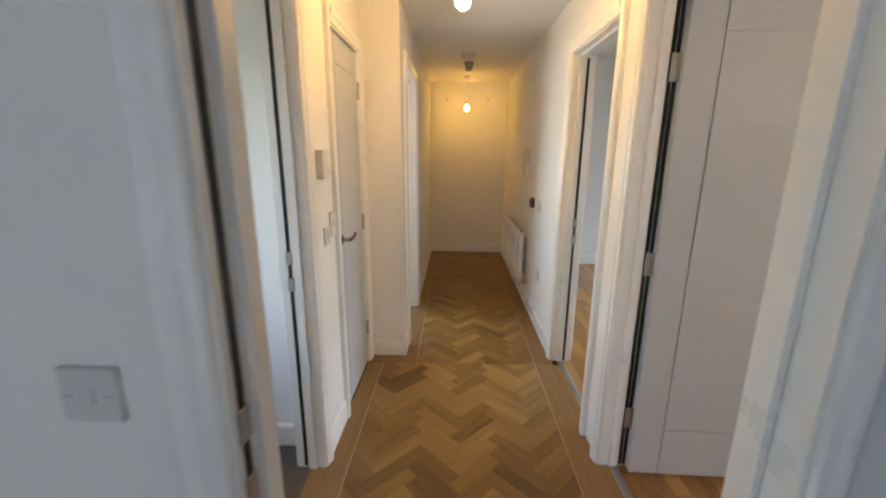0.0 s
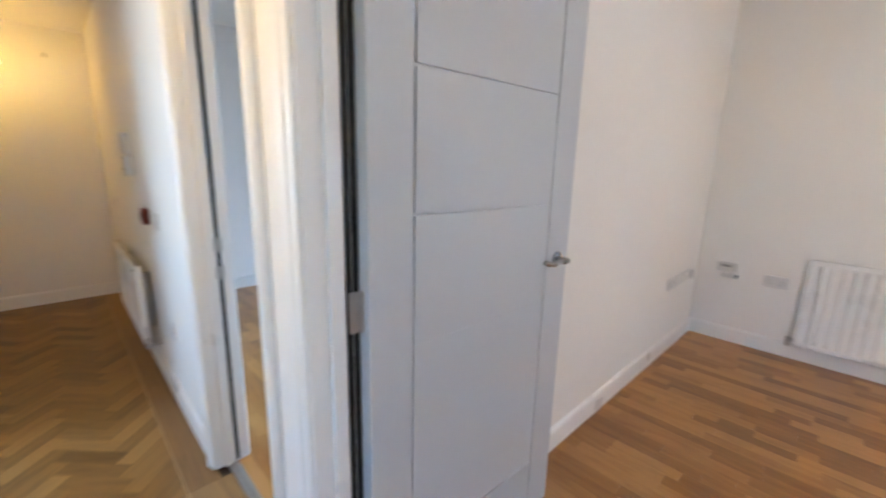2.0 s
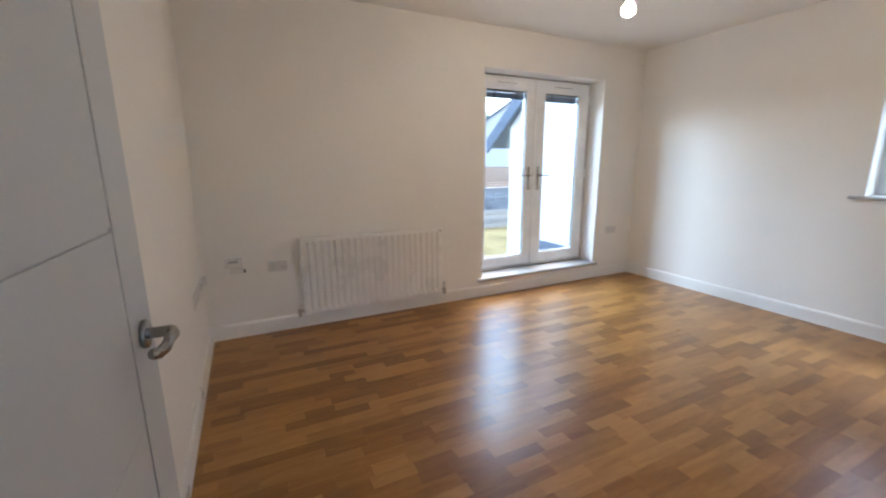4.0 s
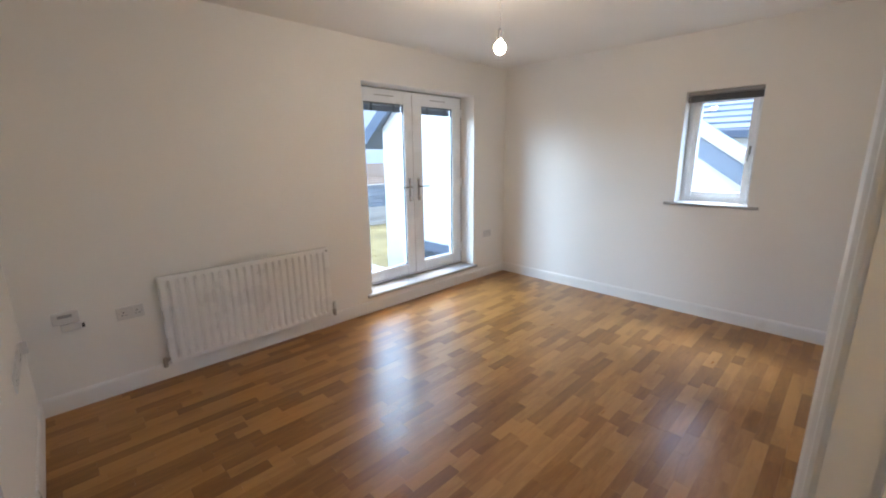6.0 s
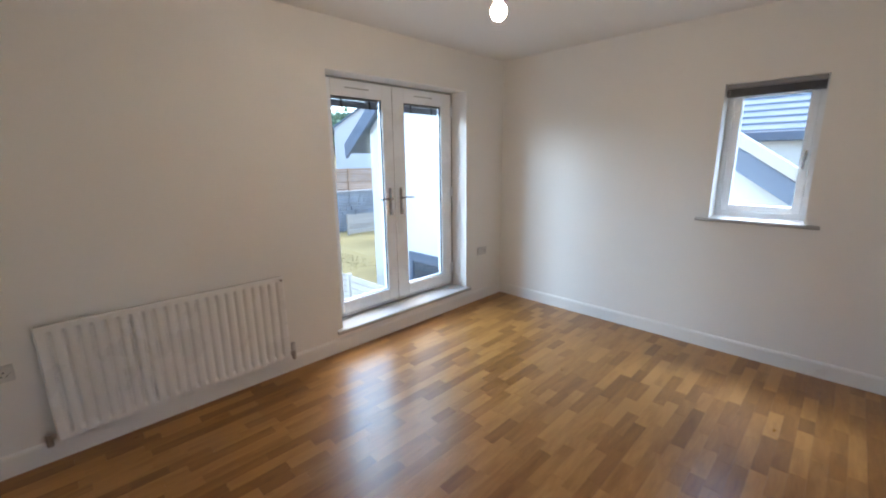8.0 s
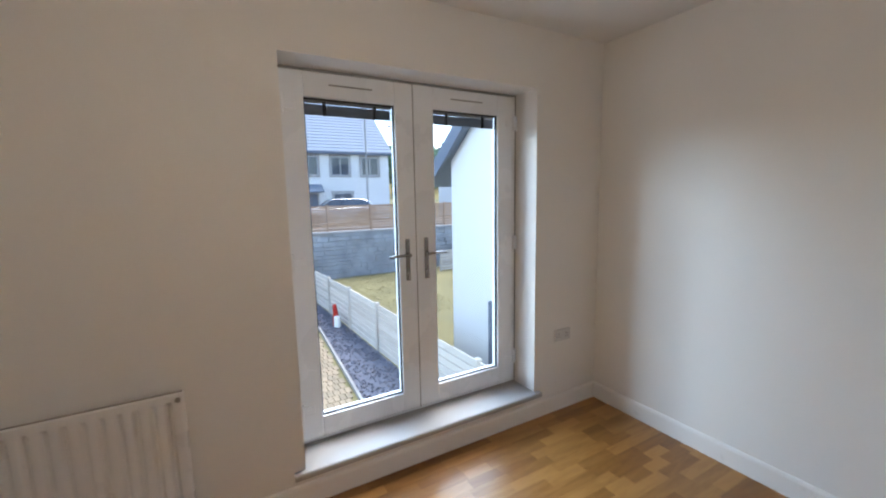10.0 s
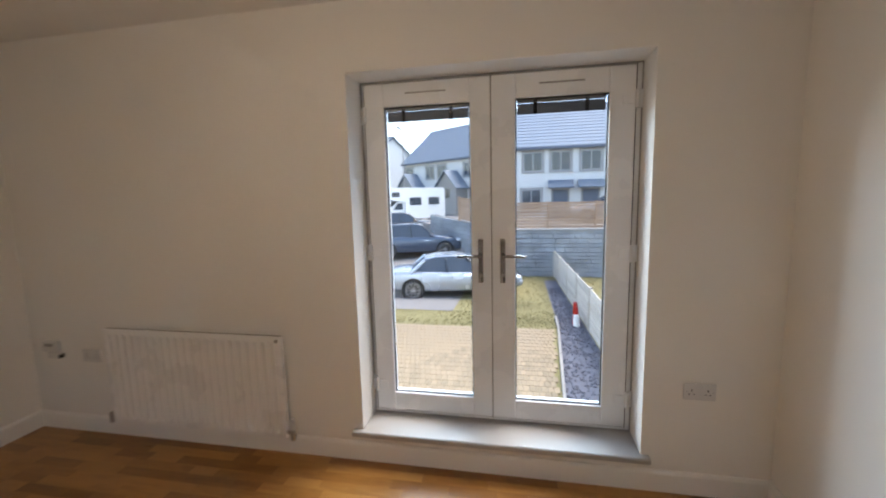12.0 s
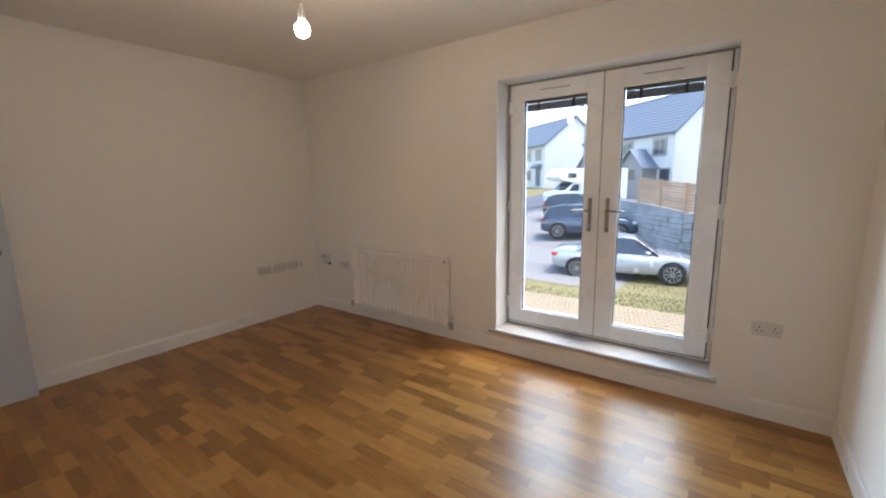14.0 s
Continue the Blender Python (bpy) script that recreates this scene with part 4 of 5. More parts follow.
sheet("ground", [-400, -60, 5, 13, 15, 17, 20, 22, 24, 28, 36, 44, 52, 60, 120, 400], [-400, -60, -20, -6, 1, 4, 7, 20, 60, 400], 0.0, M_GRASS, "dry yellow-green lawn rising away")
sheet("pavement", [14.0, 17, 20, 22, 24, 28, 36, 44], [1.0, 4, 7, 10.2], 0.02, M_PAVING, "pale grey block-paved parking bays")
sheet("pavement_near", [8.9, 13, 14.05], [4.2, 7, 10.2], 0.02, M_PAVING, "pale grey paving beside the lawn")
sheet("road", [6, 13, 21, 28, 36, 60], [10.35, 13, 15.2], 0.015, M_ROAD, "dark asphalt estate road")
bm = bmesh.new()
for k in range(9):
    x0 = 8 + k * 5
    vs = box(bm, x0, x0 + 4.98, 10.2, 10.35, 0, 0.09)
    for v in vs:
        v.co.z += ground_z(v.co.x, v.co.y)
setting("kerb", bm, M_QUOIN, "grey concrete kerb")
bm = bmesh.new()
box(bm, 4.82, 8.75, -1.38, 8.0, G - 0.1, G + 0.012)
box(bm, 8.75, 12.6, -1.5, 4.2, G - 0.1, G + 0.012)
setting("path", bm, M_MORTAR, "sand bed under the paving")


def fence_y(x):
    return -2.95 + (x - 5.2) * 0.037


def edge_y(x):
    """Edge between paving and gravel."""
    return -1.68 - (x - 8.2) * 0.06 if x < 12.6 else -1.95


bm = bmesh.new()
vv = [[bm.verts.new((x, y, ground_z(x) + 0.02)) for y in (fence_y(x) + 0.02, min(edge_y(x), fence_y(x) + 2))] for x in (4.9, 8, 10, 12, 13.5, 15, 17, 19)]
for a, b in zip(vv, vv[1:]):
    bm.faces.new((a[0], b[0], b[1], a[1]))
setting("gravel_border", bm, M_GRAVEL, "dark slate gravel border along the fence")
edging = thing("border_edging", "pale concrete edging along the gravel", "edging", kind="structure")
for k in range(6):
    x0 = 8.2 + k * 0.9
    bm = bmesh.new()
    vs = box(bm, x0, x0 + 0.89, -0.025, 0.025, G - 0.05, G + 0.07)
    for v in vs:
        v.co.y += edge_y(v.co.x)
    part("edging_stone", bm, M_FLAG, edging)

# stones of the gravel border
rs = random.Random(3)
bm = bmesh.new()
for k in range(1800):
    x = 6.5 + 11.0 * rs.random() ** 1.4
    y = rs.uniform(fence_y(x) + 0.06, max(edge_y(x) - 0.04, fence_y(x) + 0.1))
    r = rs.uniform(0.02, 0.045)
    m = Matrix.Translation((x, y, ground_z(x) + 0.02 + r * 0.2)) @ Euler((rs.random() * 3, rs.random() * 3, rs.random() * 3)).to_matrix().to_4x4() @ Matrix.Diagonal((r, r * 0.8, r * 0.5, 1))
    bmesh.ops.create_cube(bm, size=1.4, matrix=m)
ob = part("gravel", bm, M_GRAVEL)
tagged(ob, "loose dark slate chippings", "gravel", "", "stuff")

# tufts of dry grass on the lawn
vs, fs = [], []
for k in range(9000):
    if rs.random() < 0.35:
        x, y = rs.uniform(12.6, 14.1), rs.uniform(-2.0, 5)
    else:
        x, y = rs.uniform(12.6, 20), rs.uniform(-6.5, 0.9)
        if fence_y(x) - 0.1 < y < edge_y(x) + 0.05:
            continue
    h, a = rs.uniform(0.025, 0.07), rs.random() * math.tau
    z, w = ground_z(x), 0.012
    n = len(vs)
    bx, by = math.cos(a), math.sin(a)
    vs += [(x - w * by, y + w * bx, z), (x + w * by, y - w * bx, z), (x + bx * h * 0.5, y + by * h * 0.5, z + h)]
    fs.append((n, n + 1, n + 2))
me = bpy.data.meshes.new("grass")
me.from_pydata(vs, [], fs)
me.materials.append(M_BLADE)
tagged(new("grass", me), "short dry grass tufts on the lawn", "grass", "", "stuff")


# ---- boundary fence and retaining wall ----
def slat_fence(name, label, p0, p1, z_at, height, bays, slats, mat, group, gap=0.02, along=None):
    """Horizontal slatted panels between posts from p0 to p1 (plan), each bay a thing of posts and slats."""
    d = Vector((p1[0] - p0[0], p1[1] - p0[1], 0)) / bays
    ang_ = math.degrees(math.atan2(d.y, d.x))
    ln = d.length
    bm = bmesh.new()
    box(bm, -0.045, 0.045, -0.045, 0.045, -0.15, height + 0.06)
    bevel(bm, 0.006, 1)
    post_me = mesh_of("post", bm, mat)
    sh = height / slats
    bm = bmesh.new()
    box(bm, 0.046, ln - 0.046, -0.012, 0.012, 0.0, sh - gap)
    slat_me = mesh_of("slat", bm, mat)
    for b in range(bays + 1):
        x, y = p0[0] + d.x * b, p0[1] + d.y * b
        t = thing(name, label, "fence", group, pose(x, y, z_at(x), 0, 0, ang_))
        o = new("post", post_me)
        o.parent = t
        if b < bays:
            tilt = math.degrees(math.atan2(z_at(x + d.x) - z_at(x), ln))
            for s in range(slats):
                o = new("slat", slat_me)
                o.parent = t
                o.matrix_basis = pose(0, 0, 0.04 + s * sh, 0, -tilt, 0)


slat_fence("garden_fence", "pale weathered slatted timber fence panel", (5.2, -2.95), (19.9, -2.406), lambda x: ground_z(x), 1.08, 8, 8, M_FENCE, "garden fence")
WALLX = 20.0


stone_wall = thing("retaining_wall", "grey coursed stone retaining wall", "stone wall", kind="structure")
bm = bmesh.new()
box(bm, WALLX + 0.03, WALLX + 0.4, -34, -0.1, -2.3, -0.05)
part("core", bm, M_MORTAR, stone_wall)
M_STONE_I = surface("grey_walling_stone_joined", (0.26, 0.27, 0.285), 0.88, vary=0.5, scale=1.6, fine=40, bump=0.5)


def stone_face(parent, run, z0, top, at):
    """Courses of uneven stones on a wall face, local: along x from 0 to run, facing -y."""
    vs, fs = [], []
    z = z0
    while z < max(top(0), top(run)) - 0.02:
        h = rs.uniform(0.14, 0.24)
        x = 0.0
        while x < run - 0.1:
            ln = min(rs.uniform(0.25, 0.65), run - x)
            zt = min(z + h, top(x))
            if zt - z > 0.04:
                k, e, y0 = len(vs), 0.012, -rs.uniform(0.03, 0.07)
                vs += [(x + e, y0, z + e), (x + ln - e, y0, z + e), (x + ln - e, y0, zt - e), (x + e, y0, zt - e), (x, 0, z), (x + ln, 0, z), (x + ln, 0, zt), (x, 0, zt)]
                fs += [(k, k + 1, k + 2, k + 3), (k + 4, k + 5, k + 1, k), (k + 5, k + 6, k + 2, k + 1), (k + 6, k + 7, k + 3, k + 2), (k + 7, k + 4, k, k + 3)]
            x += ln
        z += h
    me = bpy.data.meshes.new("stones")
    me.from_pydata(vs, [], fs)
    me.materials.append(M_STONE_I)
    ob = new("stones", me)
    ob.parent = parent
    ob.matrix_basis = at
    return tagged(ob, kind="stuff")


stone_face(stone_wall, 21.8, -2.15, lambda x: -0.05, pose(WALLX + 0.03, -0.1, 0, 0, 0, -90))
bm = bmesh.new()
box(bm, WALLX - 0.04, WALLX + 0.46, -34, -0.08, -0.05, 0.02)
bevel(bm, 0.01, 1)
part("coping", bm, M_QUOIN, stone_wall, "flat stone coping")
# wing of the wall that runs back beside the parking bays
wing_ang = math.degrees(math.atan2(4.2, 5.2))
bm = bmesh.new()
for v in box(bm, 0.0, 6.7, 0.0, 0.35, -2.3, 0.0):
    if v.co.x > 3:
        v.co.z += 0.45
part("wing", bm, M_MORTAR, stone_wall).matrix_basis = pose(WALLX + 0.25, -0.37, 0, 0, 0, wing_ang)
stone_face(stone_wall, 6.7, -2.15, lambda x: (6.7 - x) * 0.067, pose(WALLX + 0.25, -0.37, 0, 0, 0, wing_ang) @ pose(6.7, 0.35, 0, 0, 0, 180))
bm = bmesh.new()
box(bm, WALLX + 0.4, 30.5, -34, -0.1, -2.3, -0.12)
prism(bm, [(WALLX + 0.4, -0.1), (30.5, -0.1), (30.5, 8.2)], "z", -2.3, -0.12)
setting("terrace", bm, M_PAVING, "raised paved terrace behind the stone wall")
slat_fence("timber_fence", "brown slatted timber fence on the stone wall", (WALLX + 0.22, -23.6), (WALLX + 0.22, -0.2), lambda x: 0.02, 1.12, 12, 9, M_TIMBER, "timber fence")
slat_fence("timber_fence", "brown slatted timber fence on the stone wall", (WALLX + 0.32, -0.08), (23.0, 2.1), lambda x: 0.02 + (x - WALLX) * 0.09, 1.12, 2, 9, M_TIMBER, "timber fence")
slat_fence("timber_fence", "pale slatted timber fence in front of the wall", (18.8, -8.9), (18.8, -12.5), lambda x: ground_z(x), 0.95, 2, 8, M_FENCE, "garden fence")
bm = bmesh.new()
cyl(bm, (11.78, -4.24, G - 0.1), (11.78, -4.24, -0.82), 0.065, seg=14)
bevel(bm, 0.01, 2)
one("garden_post", bm, M_TEAL, "teal painted round post on the lawn", "post", smooth=True)
# red cone and white base for a plastic object of unclear kind
t = thing("plastic_object", "red and white plastic object by the fence", "toy", at=pose(13.0, -2.42, ground_z(13.0)))
bm = bmesh.new()
cyl(bm, (0, 0, 0.05), (0.0, 0.03, 0.62), 0.10, 0.05, seg=12)
part("body", bm, M_TAIL, t, smooth=True)
bm = bmesh.new()
cyl(bm, (-0.12, 0.0, 0.0), (-0.10, 0.02, 0.32), 0.09, 0.07, seg=12)
part("base", bm, M_VAN, t, smooth=True)


# ---- cars ----
def loft(bm, stations):
    """Rings of points, each ring a list of (x, y, z), closed and capped."""
    rings = [[bm.verts.new(p) for p in s] for s in stations]
    for a, b in zip(rings, rings[1:]):
        n = len(a)
        for i in range(n):
            j = (i + 1) % n
            bm.faces.new((a[i], a[j], b[j], b[i]))
    bm.faces.new(rings[0][::-1])
    bm.faces.new(rings[-1])


def car(name, label, at, paint, ln, wid, tall, kind="saloon"):
    """Local: nose towards +x, centre at the origin, wheels on z 0."""
    c = thing(name, label, "car", "parked cars", at)
    hw, L = wid / 2, ln / 2
    wb = ln * 0.305
    belt = 0.93 if kind == "saloon" else 1.05
    hood = 0.86 if kind == "saloon" else 1.02
    tailz = 0.98 if kind == "saloon" else 1.10
    bm = bmesh.new()
    st = []
    for f, zb, zt, w in ((-1.0, 0.42, tailz - 0.26, 0.74), (-0.965, 0.30, tailz - 0.06, 0.86), (-0.86, 0.24, tailz, 0.95), (-0.55, 0.20, belt + 0.03, 1.0), (0.0, 0.19, belt, 1.0), (0.30, 0.19, belt - 0.01, 1.0), (0.48, 0.20, hood + 0.06, 0.985), (0.75, 0.21, hood - 0.02, 0.95), (0.92, 0.25, hood - 0.14, 0.88), (0.985, 0.32, hood - 0.28, 0.78), (1.0, 0.40, hood - 0.36, 0.70)):
        x, w = f * L, w * hw
        zm = zb + (zt - zb) * 0.55
        st.append([(x, -w * 0.90, zb), (x, w * 0.90, zb), (x, w, zb + 0.14), (x, w * 1.0, zm), (x, w * 0.955, zt - 0.05), (x, w * 0.86, zt), (x, 0, zt + 0.025), (x, -w * 0.86, zt), (x, -w * 0.955, zt - 0.05), (x, -w * 1.0, zm), (x, -w, zb + 0.14)])
    loft(bm, st)
    body = part("body", bm, paint, c, smooth=True)
    mod = body.modifiers.new("round", "SUBSURF")
    mod.levels = mod.render_levels = 2
    # glasshouse and roof
    if kind == "saloon":
        gx = ((-0.66, belt, 0.80), (-0.44, tall - 0.10, 0.68), (-0.25, tall - 0.02, 0.67), (0.0, tall, 0.67), (0.16, tall - 0.05, 0.67), (0.45, belt - 0.03, 0.80))
    else:
        gx = ((-0.93, belt, 0.82), (-0.80, tall - 0.14, 0.72), (-0.60, tall - 0.02, 0.71), (0.0, tall, 0.71), (0.14, tall - 0.06, 0.71), (0.40, belt - 0.02, 0.82))
    bm = bmesh.new()
    st = []
    for f, zt, w in gx:
        x = f * L
        z0 = belt - 0.06
        ww = w * hw
        base = hw * 0.90
        zt = max(zt, z0 + 0.02)
        st.append([(x, -base, z0), (x, base, z0), (x, base - (base - ww) * 0.5, z0 + (zt - z0) * 0.5), (x, ww, zt - 0.02), (x, ww * 0.8, zt + 0.004), (x, -ww * 0.8, zt + 0.004), (x, -ww, zt - 0.02), (x, -base + (base - ww) * 0.5, z0 + (zt - z0) * 0.5)])
    loft(bm, st)
    part("glasshouse", bm, M_WINDARK, c, "dark tinted glazing", smooth=True)
    bm = bmesh.new()
    st = []
    for f, zt, w in gx[1:-1]:
        x, ww = f * L, w * hw
        st.append([(x, -ww - 0.012, zt - 0.07), (x, -ww * 0.86, zt + 0.012), (x, 0, zt + 0.03), (x, ww * 0.86, zt + 0.012), (x, ww + 0.012, zt - 0.07), (x, ww * 0.8, zt - 0.012), (x, -ww * 0.8, zt - 0.012)])
    loft(bm, st)
    part("roof", bm, paint, c, smooth=True)
    for sy in (-1, 1):
        for (f0, z0), (f1, z1), w_ in (((gx[-1][0] - 0.01, belt), (gx[-2][0], gx[-2][1]), 0.035), ((gx[0][0] + 0.02, belt), (gx[1][0], gx[1][1]), 0.07), ((-0.10, belt), (-0.13, tall - 0.05), 0.04)):
            bm = bmesh.new()
            cyl(bm, (f0 * L, sy * hw * 0.90, z0 - 0.03), (f1 * L, sy * hw * 0.70, z1 - 0.03), w_, seg=8)
            part("pillar", bm, paint if w_ > 0.05 else M_CARD, c, smooth=True)
        bm = bmesh.new()
        vs = ball(bm, (0.30 * L, sy * hw * 1.03, belt + 0.06), 0.10, 0.62, 12)
        part("door_mirror", bm, paint, c, smooth=True)
        bm = bmesh.new()
        box(bm, -0.02 * L, 0.02 * L, sy * hw * 0.985, sy * hw * 1.012, belt - 0.18, belt - 0.15)
        bevel(bm, 0.006, 1)
        part("door_handle", bm, paint, c)
        bm = bmesh.new()
        vs = ball(bm, (0.90 * L, sy * hw * 0.72, hood - 0.20), 0.16, 0.5, 14)
        part("headlight", bm, M_LAMP, c, smooth=True)
        bm = bmesh.new()
        vs = ball(bm, (-0.93 * L, sy * hw * 0.74, tailz - 0.20), 0.17, 0.5, 14)
        part("tail_light", bm, M_TAIL, c, smooth=True)
        for wx in (-wb, wb):
            r = 0.335 if kind == "saloon" else 0.37
            y0 = sy * (hw - 0.20)
            y1 = sy * (hw + 0.012)
            bm = bmesh.new()
            cyl(bm, (wx, sy * (hw - 0.30), r + 0.01), (wx, sy * (hw - 0.005), r + 0.01), r + 0.06, seg=28)
            part("wheel_arch", bm, M_CARD, c, "black wheel arch")
            bm = bmesh.new()
            cyl(bm, (wx, y0, r), (wx, y1, r), r, seg=32)
            bevel(bm, 0.03, 2)
            wheel = part("tyre", bm, M_TYRE, c, "black rubber tyre", smooth=True)
            bm = bmesh.new()
            cyl(bm, (wx, y1 - sy * 0.01, r), (wx, y1 + sy * 0.004, r), r * 0.70, seg=28)
            part("rim_dish", bm, M_CARD, wheel)
            bm = bmesh.new()
            cyl(bm, (wx, y1, r), (wx, y1 + sy * 0.014, r), r * 0.16, seg=16)
            for k in range(10):
                a = k * math.tau / 10
                cyl(bm, (wx + math.cos(a) * r * 0.1, y1 + sy * 0.008, r + math.sin(a) * r * 0.1), (wx + math.cos(a) * r * 0.70, y1 + sy * 0.008, r + math.sin(a) * r * 0.70), 0.017, seg=6)
            for k in range(24):
                a, a2 = k * math.tau / 24, (k + 1) * math.tau / 24
                cyl(bm, (wx + math.cos(a) * r * 0.71, y1 + sy * 0.006, r + math.sin(a) * r * 0.71), (wx + math.cos(a2) * r * 0.71, y1 + sy * 0.006, r + math.sin(a2) * r * 0.71), 0.014, seg=6)
            part("rim", bm, M_RIM, wheel, "grey multi-spoke alloy rim", smooth=True)
    bm = bmesh.new()
    box(bm, L * 0.955, L * 0.992, -hw * 0.40, hw * 0.40, hood - 0.34, hood - 0.18)
    bevel(bm, 0.01, 1)
    part("grille", bm, M_CARD, c, "black grille")
    bm = bmesh.new()
    box(bm, -L * 0.998, -L * 0.972, -0.26, 0.26, tailz - 0.36, tailz - 0.25)
    part("number_plate", bm, M_VAN, c)
    return c


car("car", "silver-white parked saloon car", pose(16.4, 1.32, ground_z(16.4, 1.32) + 0.02, 0, 0, -79), M_CARW, 4.70, 1.84, 1.43)
car("car", "dark blue parked estate car", pose(22.6, 4.35, ground_z(22.6, 4.3) + 0.02, 0, 0, -74), M_CARB, 4.65, 1.88, 1.66, "suv")
car("car", "black parked hatchback beyond the other cars", pose(27.2, 6.3, ground_z(27.2, 6.3) + 0.02, 0, 0, -74), M_CARD, 4.3, 1.80, 1.58, "suv")
car("car", "white parked pickup behind the timber fence", pose(26.2, -6.0, -0.12, 0, 0, 86), M_CARW, 4.6, 1.84, 1.55, "suv")

mh = thing("motorhome", "white motorhome with an overcab bed", "motorhome", at=pose(33.6, 7.9, ground_z(33.6, 7.9) + 0.02, 0, 0, 140))
bm = bmesh.new()
prism(bm, [(-3.0, 0.45), (0.9, 0.45), (0.9, 1.75), (1.6, 1.85), (2.5, 2.0), (2.75, 2.25), (2.55, 2.70), (1.9, 2.85), (-2.85, 2.85), (-3.0, 2.7)], "y", -1.1, 1.1)
bevel(bm, 0.05, 2)
part("shell", bm, M_VAN, mh, smooth=True)
bm = bmesh.new()
prism(bm, [(0.9, 0.40), (2.85, 0.40), (3.0, 0.85), (2.85, 1.10), (2.2, 1.25), (1.5, 1.80), (0.9, 1.80)], "y", -0.98, 0.98)
bevel(bm, 0.06, 2)
part("cab", bm, M_VAN, mh, smooth=True)
for sy in (-1, 1):
    bm = bmesh.new()
    prism(bm, [(1.1, 1.2), (1.95, 1.2), (1.55, 1.66), (1.1, 1.68)], "y", sy * 0.97, sy * 0.995)
    part("cab_window", bm, M_WINDARK, mh)
    for x0, x1, z0, z1 in ((-2.4, -1.3, 1.5, 2.1), (-0.6, 0.5, 1.5, 2.1), (1.4, 2.1, 2.15, 2.5)):
        bm = bmesh.new()
        box(bm, x0, x1, sy * 1.09, sy * 1.115, z0, z1)
        bevel(bm, 0.02, 2)
        part("window", bm, M_WINDARK, mh)
    for wx in (-1.7, 2.0):
        bm = bmesh.new()
        cyl(bm, (wx, sy * 0.78, 0.35), (wx, sy * 1.06, 0.35), 0.35, seg=24)
        bevel(bm, 0.03, 2)
        part("tyre", bm, M_TYRE, mh, smooth=True)
bm = bmesh.new()
prism(bm, [(1.56, 1.76), (2.16, 1.26), (2.19, 1.28), (1.59, 1.79)], "y", -0.85, 0.85)
part("windscreen", bm, M_WINDARK, mh)


# ---- houses ----
def house(name, label, at, w, d, eave, ridge, openings, walls=M_RENDER, porches=(), canopies=(), chimney=True, courses=13):
    """Local: front on y 0 facing -y, from x 0 to w, ridge along x. openings: (x, z, width, height, kind)."""
    h = thing(name, label, "house", "estate houses", at)
    bm = bmesh.new()
    prism(bm, [(0, -2.5), (d, -2.5), (d, eave), (d / 2, ridge - 0.05), (0, eave)], "x", 0, w)
    part("wall", bm, walls, h)
    pitch_ = math.atan2(ridge - eave, d / 2)
    ov = 0.32
    for s in (0, 1):
        bm = bmesh.new()
        y_e, z_e = -ov * math.cos(pitch_), eave - ov * math.sin(pitch_) + 0.06
        n = courses
        for k in range(n):
            f0, f1 = k / n, (k + 1) / n
            ya, yb = y_e + (d / 2 - y_e) * f0, y_e + (d / 2 - y_e) * f1
            za, zb = z_e + (ridge + 0.06 - z_e) * f0, z_e + (ridge + 0.06 - z_e) * f1
            pr = [(ya, za), (yb, zb - 0.02), (yb, zb + 0.02), (ya, za + 0.055)]
            if s:
                pr = [(d - p, q) for p, q in pr]
            prism(bm, pr, "x", -0.25, w + 0.25)
        roof = part("roof", bm, M_SLATE, h, "blue-grey slate roof slope")
    bm = bmesh.new()
    cyl(bm, (-0.26, d / 2, ridge + 0.06), (w + 0.26, d / 2, ridge + 0.06), 0.10, seg=8)
    part("ridge_tiles", bm, M_FASCIA, h)
    for y in (y_e, d - y_e):
        bm = bmesh.new()
        box(bm, -0.25, w + 0.25, y - 0.06, y + 0.04, z_e - 0.17, z_e + 0.02)
        bevel(bm, 0.02, 1)
        part("gutter", bm, M_FASCIA, h, "dark gutter and fascia")
    for x in (-0.23, w + 0.17):
        bm = bmesh.new()
        prism(bm, [(y_e, z_e - 0.16), (d / 2, ridge - 0.14), (d - y_e, z_e - 0.16), (d - y_e, z_e + 0.03), (d / 2, ridge + 0.07), (y_e, z_e + 0.03)], "x", x, x + 0.06)
        part("barge_board", bm, M_FASCIA, h, "dark barge board")
    for ox, oz, ow, oh, kind in openings:
        t = thing("window" if kind != "door" else "door", "", "")
        t.parent = h
        side = kind == "gable"
        fr = bmesh.new()
        if side:
            rect_frame(fr, -0.10, 0.02, ox - ow / 2, ox + ow / 2, oz, oz + oh, (0.08, 0.08, 0.12, 0.12), "x")
        else:
            rect_frame(fr, -0.045, 0.05, ox - ow / 2 - 0.12, ox + ow / 2 + 0.12, oz - 0.12, oz + oh + 0.14, (0.12, 0.12, 0.12, 0.14), "y")
        part("surround", fr, M_QUOIN, t, "grey stone surround")
        fr = bmesh.new()
        if side:
            box(fr, -0.03, -0.005, ox - ow / 2 + 0.08, ox + ow / 2 - 0.08, oz + 0.12, oz + oh - 0.12)
        else:
            box(fr, ox - ow / 2, ox + ow / 2, -0.02, -0.004, oz, oz + oh)
        part("pane" if kind != "door" else "leaf", fr, M_WINDARK if kind != "door" else M_FASCIA, t)
        if kind == "win" and ow > 0.9:
            fr = bmesh.new()
            rect_frame(fr, -0.032, -0.018, ox - ow / 2, ox + ow / 2, oz, oz + oh, (0.06, 0.06, 0.06, 0.06), "y")
            box(fr, ox - 0.035, ox + 0.035, -0.032, -0.018, oz + 0.06, oz + oh - 0.06)
            part("frame", fr, M_GREYP, t)
